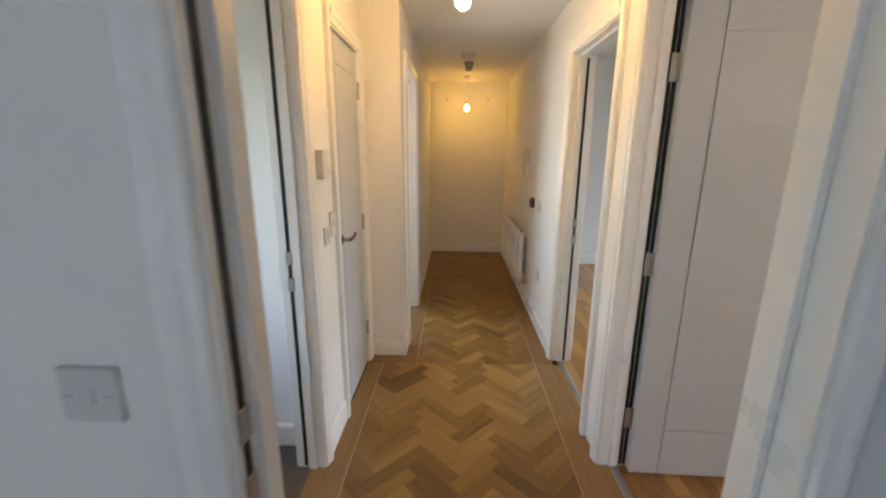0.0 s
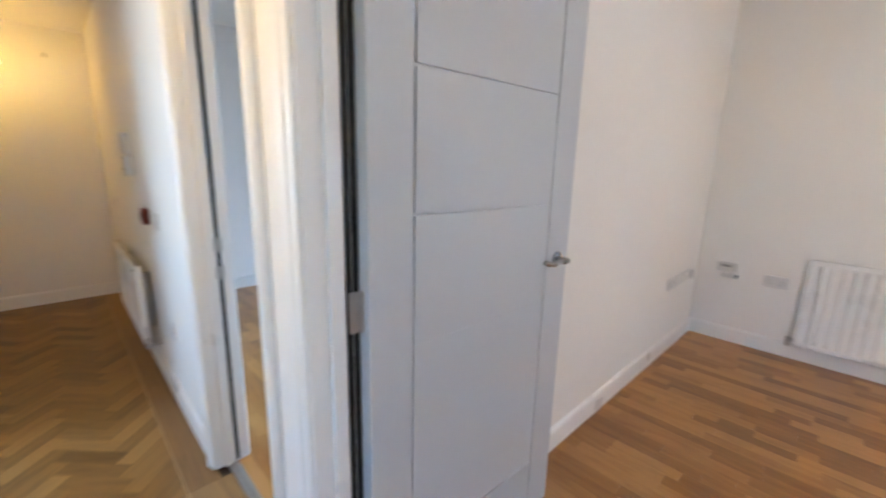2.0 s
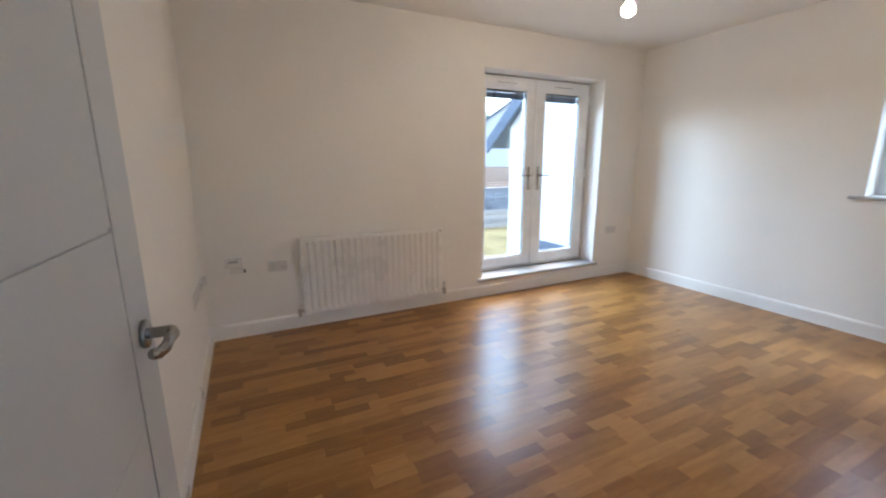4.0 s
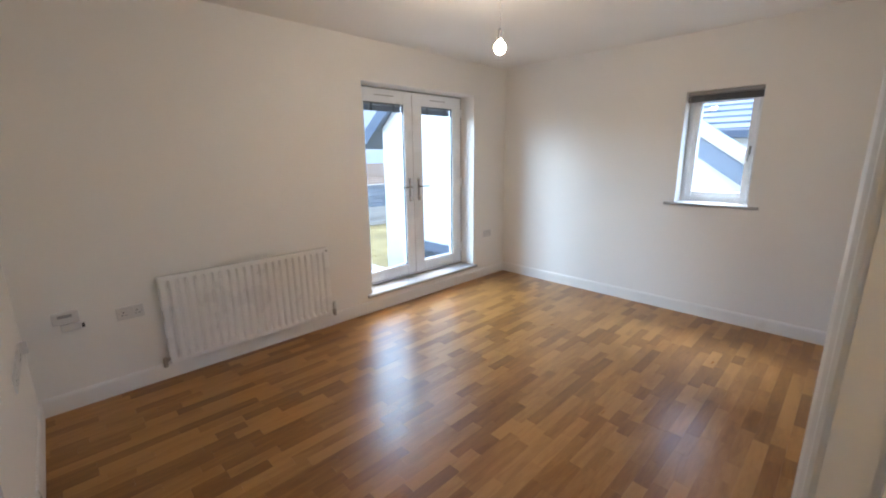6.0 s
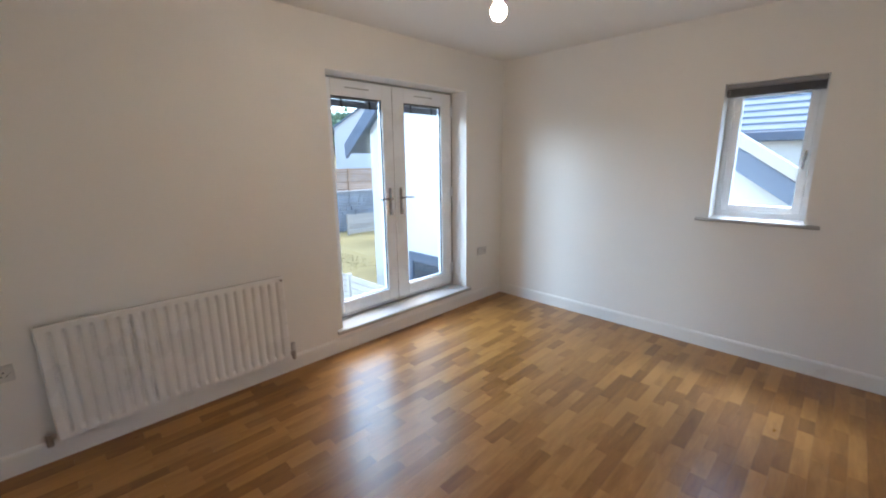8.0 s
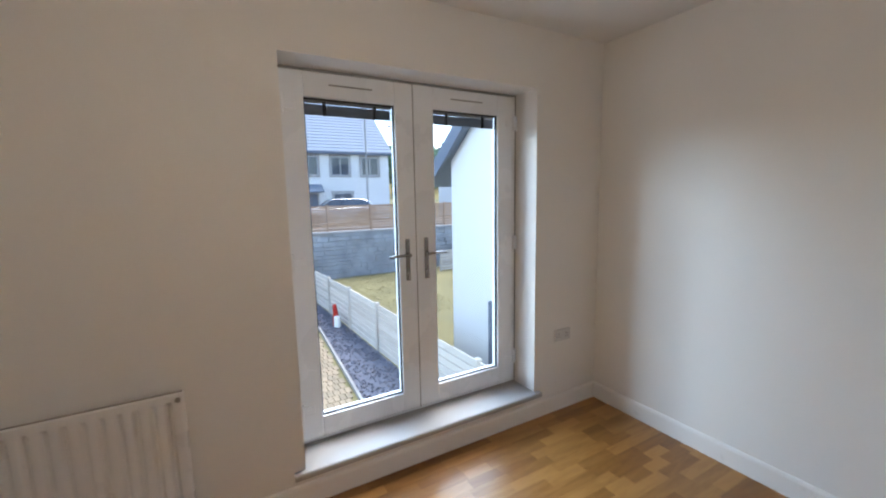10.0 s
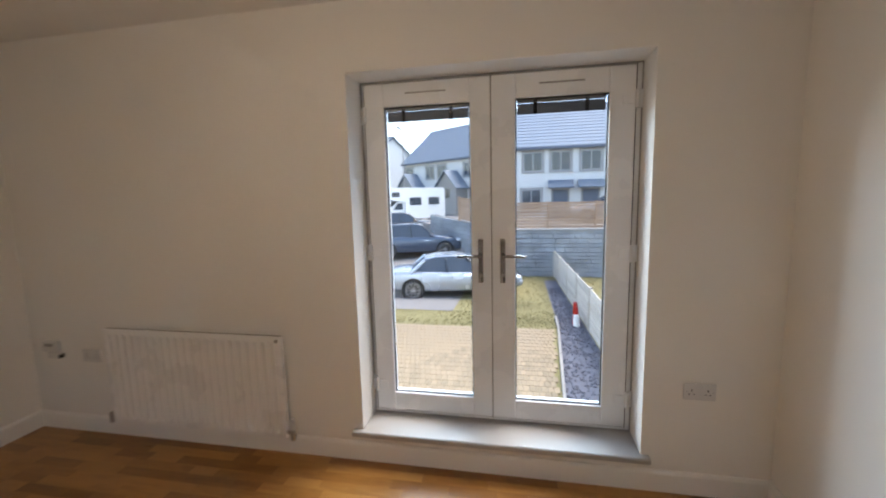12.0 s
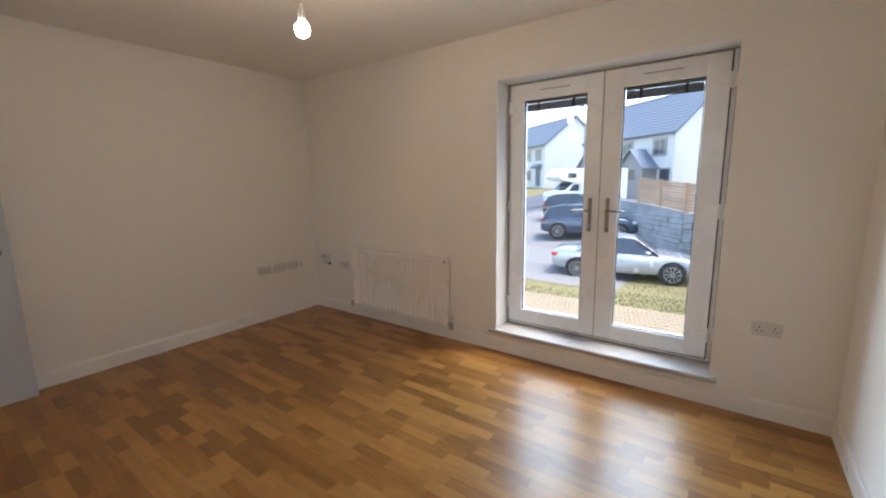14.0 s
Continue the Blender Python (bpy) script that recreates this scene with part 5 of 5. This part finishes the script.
    for px, pw, pd, pz, pr in porches:
        t = thing("porch", "", "")
        t.parent = h
        fr = bmesh.new()
        prism(fr, [(px - pw / 2, -2.5), (px + pw / 2, -2.5), (px + pw / 2, pz), (px, pr - 0.05), (px - pw / 2, pz)], "y", -pd, -0.001)
        part("porch_wall", fr, M_QUOIN, t, "grey stone porch")
        for s in (-1, 1):
            fr = bmesh.new()
            e = pw / 2 + 0.25
            sl = (pr - pz) / (pw / 2)
            prism(fr, [(px, pr), (px + s * e, pr - sl * e), (px + s * e, pr - sl * e + 0.09), (px, pr + 0.10)], "y", -pd - 0.25, -0.001)
            part("porch_roof", fr, M_SLATE, t)
        fr = bmesh.new()
        box(fr, px - 0.5, px + 0.5, -pd - 0.02, -pd + 0.02, pz - 2.0 + 0.9, pz - 0.25)
        part("porch_window", fr, M_WINDARK, t)
    for px, pz in canopies:
        fr = bmesh.new()
        prism(fr, [(-0.85, pz), (-0.85, pz + 0.08), (-0.001, pz + 0.55), (-0.001, pz)], "x", px - 0.8, px + 0.8)
        part("door_canopy", fr, M_SLATE, h, "slate door canopy")
    if chimney:
        fr = bmesh.new()
        box(fr, w * 0.5 - 0.4, w * 0.5 + 0.4, d / 2 - 0.3, d / 2 + 0.3, ridge - 0.5, ridge + 0.75)
        part("chimney", fr, walls, h)
    fr = bmesh.new()
    cyl(fr, (0.18, -0.06, -0.3), (0.18, -0.06, eave), 0.045, seg=8)
    part("downpipe", fr, M_FASCIA, h)
    return h


ups = [(x, 3.30, 1.25, 1.25, "win") for x in (1.7, 3.5, 5.4, 7.5, 9.6)]
downs = [(1.6, 0.75, 1.3, 1.35, "win"), (3.5, 0.0, 0.95, 2.05, "door"), (5.4, 0.0, 0.95, 2.05, "door"), (7.6, 0.75, 1.3, 1.35, "win")]
house("house", "white rendered terraced house with slate roof", pose(30.6, -0.1, -0.3, 0, 0, -92), 11.0, 8.2, 5.0, 8.1, ups + downs, canopies=((3.5, 2.15), (5.4, 2.15)), chimney=False)
house("house", "white rendered house with stone gabled porches", pose(46.2, 11.7, 0.1, 0, 0, -127), 11.4, 8.4, 5.1, 8.7, [(x, 3.2, 1.25, 1.25, "win") for x in (1.0, 4.4, 6.2, 9.9)] + [(4.6, 0.7, 1.3, 1.3, "win"), (10.6, 0.7, 0.9, 1.3, "win")], porches=((2.2, 2.7, 1.5, 2.3, 3.7), (8.4, 2.7, 1.5, 2.3, 3.7)), chimney=False)
house("house", "white rendered house with a dark slate roof up the road", pose(57.2, 27.3, 0.7, 0, 0, -127), 12.0, 8.4, 5.1, 8.4, [(x, 3.2, 1.2, 1.2, "win") for x in (2, 5, 8, 10.5)] + [(2, 0.7, 1.2, 1.2, "win"), (8, 0.7, 1.2, 1.2, "win"), (10.5, 0.0, 0.95, 2.05, "door")], canopies=((10.5, 2.15),), chimney=False)
house("house", "white rendered house at the foot of the hill", pose(28.6, -22.9, -0.6, 0, 0, -30), 10.0, 7.5, 4.9, 7.6, [], chimney=False)

# neighbour's gable beside the garden, with overhanging dark verges
nb = thing("house", "white rendered neighbouring house with dark barge boards", "house", "estate houses")
NY = -4.12
bm = bmesh.new()
prism(bm, [(1.75, -2.2), (9.75, -2.2), (9.75, 2.22), (6.86, 4.45), (1.75, 0.85)], "y", NY - 0.9, NY)
part("wall", bm, M_RENDER, nb)
for pts_ in ([(6.80, 4.46), (10.5, 1.72), (10.5, 1.97), (6.80, 4.71)], [(6.92, 4.52), (1.35, 0.62), (1.35, 0.80), (6.92, 4.70)]):
    bm = bmesh.new()
    prism(bm, pts_, "y", NY - 0.9, NY + 0.18)
    part("roof", bm, M_SLATE, nb, "blue-grey slate roof slope")
for pts_ in ([(6.86, 4.335), (10.46, 1.60), (10.5, 1.93), (6.86, 4.65)], [(6.86, 4.34), (1.38, 0.50), (1.35, 0.72), (6.86, 4.58)]):
    bm = bmesh.new()
    prism(bm, pts_, "y", NY + 0.18, NY + 0.24)
    part("barge_board", bm, M_FASCIA, nb, "dark blue-grey barge board")
bm = bmesh.new()
prism(bm, [(6.86, 4.59), (1.35, 0.73), (1.35, 0.86), (6.86, 4.75)], "y", NY + 0.16, NY + 0.26)
part("verge_trim", bm, M_FLAG, nb, "pale grey verge trim")
bm = bmesh.new()
rect_frame(bm, NY - 0.02, NY + 0.05, 7.2, 8.42, -2.0, -0.42, (0.12, 0.12, 0.1, 0.2), "y")
part("door_surround", bm, M_FASCIA, nb)
bm = bmesh.new()
box(bm, 7.32, 8.30, NY - 0.01, NY + 0.02, -1.9, -0.62)
part("door", bm, M_WINDARK, nb)
house("house", "white rendered house with a long slate roof", pose(9.0, -8.6, -1.7, 0, 0, 180), 14.0, 8.0, 3.82, 7.2, [], chimney=False, courses=27)

# ---- hill and woods ----
bm = bmesh.new()
rows = []
for i in range(22):
    r_ = 62 + i * 9
    row = []
    for j in range(26):
        a = radians(-62 + j * 2.6)
        z = -1.2 + max(0, (r_ - 62)) * 0.115 * (0.55 + 0.45 * math.sin(radians(40 + j * 5))) + 0.9 * noise.noise((r_ * 0.03, j * 0.3, 0))
        row.append(bm.verts.new((2 + r_ * math.cos(a), r_ * math.sin(a), z)))
    rows.append(row)
for a, b in zip(rows, rows[1:]):
    for j in range(25):
        bm.faces.new((a[j], b[j], b[j + 1], a[j + 1]))
hill = setting("hill", bm, M_HILLGRASS, "yellow hay field sloping up to a wooded ridge")


def hill_z(x, y):
    r_ = math.hypot(x - 2, y)
    j = (math.degrees(math.atan2(y, x - 2)) + 62) / 2.6
    return -1.2 + max(0, (r_ - 62)) * 0.115 * (0.55 + 0.45 * math.sin(radians(40 + j * 5)))


rs = random.Random(11)
vs, fs = [], []
tv, tf = [], []
for k in range(230):
    a = radians(rs.uniform(-52, -6))
    r_ = rs.uniform(118, 215) if rs.random() < 0.85 else rs.uniform(80, 118)
    x, y = 2 + r_ * math.cos(a), r_ * math.sin(a)
    z, ht = hill_z(x, y), rs.uniform(7, 12)
    cr_ = ht * rs.uniform(0.34, 0.46)
    n = len(tv)
    for q in range(6):
        c_, s_ = math.cos(q * math.tau / 6), math.sin(q * math.tau / 6)
        tv += [(x + 0.3 * c_, y + 0.3 * s_, z - 0.5), (x + 0.12 * c_, y + 0.12 * s_, z + ht * 0.7)]
    for q in range(6):
        tf.append((n + 2 * q, n + 2 * ((q + 1) % 6), n + 2 * ((q + 1) % 6) + 1, n + 2 * q + 1))
    for q in range(230):
        u, v, w = rs.gauss(0, 1), rs.gauss(0, 1), rs.gauss(0, 1)
        l_ = math.sqrt(u * u + v * v + w * w) or 1
        rr_ = cr_ * rs.uniform(0.55, 1.05) * (1 + 0.25 * math.sin(3 * math.atan2(v, u) + k))
        px, py, pz = x + u / l_ * rr_, y + v / l_ * rr_, z + ht * 0.50 + w / l_ * rr_ * 0.95
        s_ = rs.uniform(0.35, 0.75)
        e1 = Vector((rs.gauss(0, 1), rs.gauss(0, 1), rs.gauss(0, 1))).normalized() * s_
        e2 = e1.cross(Vector((rs.gauss(0, 1), rs.gauss(0, 1), rs.gauss(0, 1)))).normalized() * s_ * 0.8
        n = len(vs)
        vs += [(px - e1.x, py - e1.y, pz - e1.z), (px + e2.x, py + e2.y, pz + e2.z), (px + e1.x, py + e1.y, pz + e1.z), (px - e2.x, py - e2.y, pz - e2.z)]
        fs.append((n, n + 1, n + 2, n + 3))
woods = thing("far_woods", "dark green leafy woods along the hill ridge", "woods", kind="stuff")
for nm, v_, f_, m_ in (("leaves", vs, fs, M_LEAF), ("trunks", tv, tf, M_BARK)):
    me = bpy.data.meshes.new(nm)
    me.from_pydata(v_, [], f_)
    me.materials.append(m_)
    o = new(nm, me)
    o.parent = woods
    tagged(o, kind="stuff")
def street_lamp(x, y, z0, top, arm):
    bm = bmesh.new()
    cyl(bm, (x, y, z0), (x, y, z0 + 1.2), 0.10, 0.09, seg=10)
    cyl(bm, (x, y, z0 + 1.2), (x, y, top), 0.065, 0.045, seg=10)
    cyl(bm, (x, y, top - 0.1), (x - arm, y, top + 0.2), 0.04, seg=8)
    box(bm, x - arm - 0.6, x - arm + 0.1, y - 0.1, y + 0.1, top + 0.12, top + 0.26)
    return one("street_lamp", bm, M_QUOIN, "tall grey street lamp post beyond the wall", "street lamp", "street lamps")


street_lamp(44, -16.4, -1, 8.5, 1.2)
street_lamp(26.5, -8.15, -0.3, 7.4, 0.9)
street_lamp(40, 9.96, -0.7, 7.6, 0.9)

# walls of the building below floor level
bm = bmesh.new()
box(bm, BX - 0.3, LX1 + 0.3, LY0 - 0.3, HY1 + 0.12, G - 0.3, -0.31)
setting("plinth", bm, M_RENDER, "white rendered lower storey wall")

# ---- paving pieces ----
drive = thing("paved_drive", "tan block-paved drive", "paving", kind="structure")
bm = bmesh.new()
box(bm, 0.004, 0.206, 0.004, 0.101, -0.05, 0.0)
bevel(bm, 0.004, 1)
pm = mesh_of("paver", bm, M_PAVER)
bm = bmesh.new()
box(bm, 0.006, 0.594, 0.006, 0.894, -0.04, 0.0)
bevel(bm, 0.006, 1)
fm = mesh_of("flagstone", bm, M_FLAG)
rs = random.Random(5)
cells = []
for r in range(18):
    for c in range(60):
        x, y = 8.78 + r * 0.21, -2.0 + c * 0.105 + (0.05 if r % 2 else 0)
        if y < 4.1 and y > edge_y(x) + 0.04:
            cells.append((x, y))
cells.sort(key=lambda p: (p[0] - 9.2) ** 2 + (p[1] + 0.6) ** 2)
for x, y in cells[:290]:
    o = new("paver", pm)
    o.parent = drive
    o.matrix_basis = pose(x, y, G + 0.03 + rs.uniform(-0.002, 0.002))
vs, fs = [], []
for x, y in cells[290:]:
    n = len(vs)
    z = G + 0.03 + rs.uniform(-0.002, 0.002)
    vs += [(x + 0.004, y + 0.004, z - 0.03), (x + 0.206, y + 0.004, z - 0.03), (x + 0.206, y + 0.101, z - 0.03), (x + 0.004, y + 0.101, z - 0.03), (x + 0.008, y + 0.008, z), (x + 0.202, y + 0.008, z), (x + 0.202, y + 0.097, z), (x + 0.008, y + 0.097, z)]
    fs += [(n + 4, n + 5, n + 6, n + 7), (n, n + 1, n + 5, n + 4), (n + 1, n + 2, n + 6, n + 5), (n + 2, n + 3, n + 7, n + 6), (n + 3, n, n + 4, n + 7)]
me = bpy.data.meshes.new("pavers")
me.from_pydata(vs, [], fs)
me.materials.append(M_PAVER)
o = new("pavers", me)
o.parent = drive
tagged(o, kind="stuff")
patio = thing("patio", "pale square flagstone patio below the doors", "paving", kind="structure")
for r in range(6):
    for c in range(9):
        o = new("flagstone", fm)
        o.parent = patio
        o.matrix_basis = pose(5.15 + r * 0.6, -1.35 + c * 0.9, G + 0.03 + rs.uniform(-0.003, 0.003))


# ---- floors ----
def clip_poly(poly, x0, x1, y0, y1):
    """Clips a convex polygon to a rectangle."""
    for ax, lim, sg in ((0, x0, 1), (0, x1, -1), (1, y0, 1), (1, y1, -1)):
        out = []
        for i, p in enumerate(poly):
            q = poly[(i + 1) % len(poly)]
            dp, dq = sg * (p[ax] - lim), sg * (q[ax] - lim)
            if dp >= 0:
                out.append(p)
            if dp * dq < 0:
                f = dp / (dp - dq)
                out.append((p[0] + f * (q[0] - p[0]), p[1] + f * (q[1] - p[1])))
        poly = out
        if len(poly) < 3:
            return []
    return poly


def slab_mesh(name, outline, material, h=0.010, e=0.0004):
    """A low board of the given outline with its top at z 0 and eased edges."""
    bm = bmesh.new()
    cx = sum(p[0] for p in outline) / len(outline)
    cy = sum(p[1] for p in outline) / len(outline)
    top, mid, low = [], [], []
    for x, y in outline:
        d = math.hypot(x - cx, y - cy) or 1
        top.append(bm.verts.new((x - (x - cx) / d * e, y - (y - cy) / d * e, 0)))
        mid.append(bm.verts.new((x, y, -e)))
        low.append(bm.verts.new((x, y, -h)))
    n = len(outline)
    bm.faces.new(top)
    for i in range(n):
        j = (i + 1) % n
        bm.faces.new((top[i], mid[i], mid[j], top[j]))
        bm.faces.new((mid[i], low[i], low[j], mid[j]))
    return mesh_of(name, bm, material)


floor_liv = thing("floor_living", "oiled oak three-strip plank floor with a satin sheen", "floor", kind="structure")
rng = random.Random(7)
SW = 0.0690
strips, rest = [], []
nrow = int((LX1 - LX0 + 0.13) / SW) + 1
for r in range(nrow):
    x = LX0 - 0.055 + r * SW
    y = LY0 - rng.uniform(0, 0.4)
    while y < LY1:
        ln = rng.choice((0.16, 0.20, 0.25, 0.30, 0.36, 0.44))
        a, b = max(y, LY0 + 0.002), min(y + ln, LY1 - 0.002)
        if b - a > 0.02:
            (strips if -1.0 < (a + b) / 2 < 1.9 and 1.55 < x < 4.1 else rest).append((x, min(x + SW, LX1 - 0.001), a, b))
        y += ln
for x0, x1, a, b in strips[300:]:
    rest.append((x0, x1, a, b))
cache = {}
g = 0.00012
for x0, x1, a, b in strips[:300]:
    ln, w = round(b - a, 2), round(x1 - x0, 3)
    if (ln, w) not in cache:
        cache[ln, w] = slab_mesh("oak_strip", [(g, -w + g), (ln - g, -w + g), (ln - g, -g), (g, -g)], M_OAK)
    ob = new("oak_strip", cache[ln, w])
    ob.parent = floor_liv
    ob.matrix_basis = pose(x0, a, rng.uniform(-0.0003, 0.0)) @ pose(0, 0, 0, 0, rng.uniform(-0.22, 0.22), 0) @ pose(0, 0, 0, rng.uniform(-0.06, 0.06), 0, 90)


def joined_strips(name, rects, material, parent):
    """Many strips along y as one mesh, built along local x."""
    vs, fs = [], []
    for x0, x1, a, b in rects:
        k = len(vs)
        tilt, slope = rng.uniform(-0.00025, 0.00025), rng.uniform(-0.00012, 0.00012)
        for (p, q, z) in ((a, x0, -0.01), (b, x0, -0.01), (b, x1, -0.01), (a, x1, -0.01), (a + g, x0 + g, tilt - slope), (b - g, x0 + g, tilt + slope), (b - g, x1 - g, slope - tilt), (a + g, x1 - g, -slope - tilt)):
            vs.append((p, -q, z))
        fs += [(k + 4, k + 7, k + 6, k + 5), (k, k + 4, k + 5, k + 1), (k + 1, k + 5, k + 6, k + 2), (k + 2, k + 6, k + 7, k + 3), (k + 3, k + 7, k + 4, k)]
    me = bpy.data.meshes.new(name)
    me.from_pydata(vs, [], fs)
    me.materials.append(material)
    ob = new(name, me)
    ob.parent = parent
    ob.matrix_basis = pose(0, 0, 0, 0, 0, 90)
    return tagged(ob, kind="stuff")


joined_strips("oak_strips", rest, M_OAK_ISL, floor_liv)
floor_nx = thing("floor_next_room", "oiled oak three-strip plank floor in the next room", "floor", kind="structure")
rects = []
for r in range(nrow):
    x = LX0 - 0.055 + r * SW
    y = LY1 + 0.12 - rng.uniform(0, 0.4)
    while y < R2N:
        ln = rng.choice((0.16, 0.20, 0.25, 0.30, 0.36, 0.44))
        a, b = max(y, LY1 + 0.122), min(y + ln, R2N - 0.002)
        if b - a > 0.02:
            rects.append((x, min(x + SW, LX1 - 0.001), a, b))
        y += ln
joined_strips("oak_strips", rects, M_OAK_ISL, floor_nx)

floor_hall = thing("floor_hall", "brown wood-effect herringbone floor with a border strip", "floor", kind="structure")
HL, HWD = 0.28, 0.074
c45 = math.sqrt(0.5)
rt = random.Random(21)
ROWS = [rt.choice((0, 0, 1, 1, 1, 2, 2)) for k in range(200)]


def tone(i):
    """Rows of planks lean to one tone, with strays."""
    return ROWS[i + 60] if rt.random() < 0.6 else rt.choice((0, 1, 1, 2))


ZP = PY - 0.11
ZONES = ((-0.065, 0.995, HY0 + 0.10, ZP), (0.167, 0.995, ZP, HY1 - 0.10))
for j in range(-16, 17):
    for i in range(-50, 120):
        for kind in (0, 1):
            if kind == 0:
                c = [(0, 0), (HL, 0), (HL, HWD), (0, HWD)]
            else:
                c = [(0, HWD), (HWD, HWD), (HWD, HWD + HL), (0, HWD + HL)]
            pts = []
            for px, py in c:
                px, py = px + i * HWD + j * HL, py + i * HWD - j * HL
                pts.append(((px - py) * c45 + 0.46, (px + py) * c45 + 1.2))
            if max(p[1] for p in pts) < HY0 or min(p[1] for p in pts) > HY1 or max(p[0] for p in pts) < -0.1 or min(p[0] for p in pts) > 1.0:
                continue
            for z in ZONES:
                q = clip_poly(pts, *z)
                if len(q) < 3:
                    continue
                ar = abs(sum(q[k][0] * q[(k + 1) % len(q)][1] - q[(k + 1) % len(q)][0] * q[k][1] for k in range(len(q)))) / 2
                if ar < 4e-4:
                    continue
                # local frame: x along the plank
                rz = 45 if kind == 0 else 135
                m = pose(pts[0][0], pts[0][1], 0, 0, 0, rz)
                mi = m.inverted()
                loc = [tuple((mi @ Vector((p[0], p[1], 0)))[:2]) for p in q]
                ob = new("herringbone_plank", slab_mesh("herringbone_plank", loc, HERR_TONES[tone(i)], e=0.0006))
                ob.parent = floor_hall
                ob.matrix_basis = m


def board(x0, x1, y0, y1, mat, name="border_board"):
    """A border board, grain along its longer side."""
    if x1 - x0 > y1 - y0:
        m, ln, w = pose(x0, y0, 0), x1 - x0, y1 - y0
    else:
        m, ln, w = pose(x1, y0, 0, 0, 0, 90), y1 - y0, x1 - x0
    ob = new(name, slab_mesh(name, [(0, 0), (ln, 0), (ln, w), (0, w)], mat, e=0.0009))
    ob.parent = floor_hall
    ob.matrix_basis = m


IN = 0.005
for (x0, x1, y0, y1) in ((0.995 + IN, HX1 + 0.045, HY0 - 0.12, 1.9), (0.995 + IN, HX1 + 0.045, 1.9, 2.62), (0.995 + IN, HX1 + 0.045, 2.62, ZP), (0.995 + IN, HX1, ZP, 4.2), (0.995 + IN, HX1, 4.2, 5.1), (0.995 + IN, HX1, 5.1, HY1),
                         (HX0 - 0.06, -0.065 - IN, HY0 - 0.12, 2.1), (HX0 - 0.06, -0.065 - IN, 2.1, 2.7), (HX0, -0.065 - IN, 2.7, ZP - 0.005), (HX0, 0.167 - IN, ZP, PY), (PX - 0.06, 0.167 - IN, PY, 4.2), (PX - 0.06, 0.167 - IN, 4.2, 5.3), (PX - 0.06, 0.167 - IN, 5.3, HY1),
                         (-0.065 - IN, 0.995 + IN, HY0 - 0.12, HY0 + 0.10 - IN), (0.167 - IN, 0.995 + IN, HY1 - 0.10 + IN, HY1)):
    board(x0, x1, y0, y1, M_HERR_BORDER)
for (x0, x1, y0, y1) in ((0.995, 0.995 + IN, HY0 + 0.10, HY1 - 0.10), (-0.065 - IN, -0.065, HY0 + 0.10, ZP), (0.167 - IN, 0.167, ZP, HY1 - 0.10), (-0.065 - IN, 0.995 + IN, HY0 + 0.10 - IN, HY0 + 0.10), (0.167 - IN, 0.995 + IN, HY1 - 0.10, HY1 - 0.10 + IN)):
    board(x0, x1, y0, y1, M_INLAY, "inlay_strip")

for name, x0, x1, y0, y1 in (("floor_west_room", BX, HX0 - 0.061, HY0, 2.32), ("floor_far_west", BX, PX - 0.061, PY + 0.1, HY1), ("floor_start", BX, HX1, LY0, HY0 - 0.121)):
    bm = bmesh.new()
    box(bm, x0, x1, y0, y1, -0.011, -0.001)
    setting(name, bm, M_VINYL, "dark brown vinyl floor")
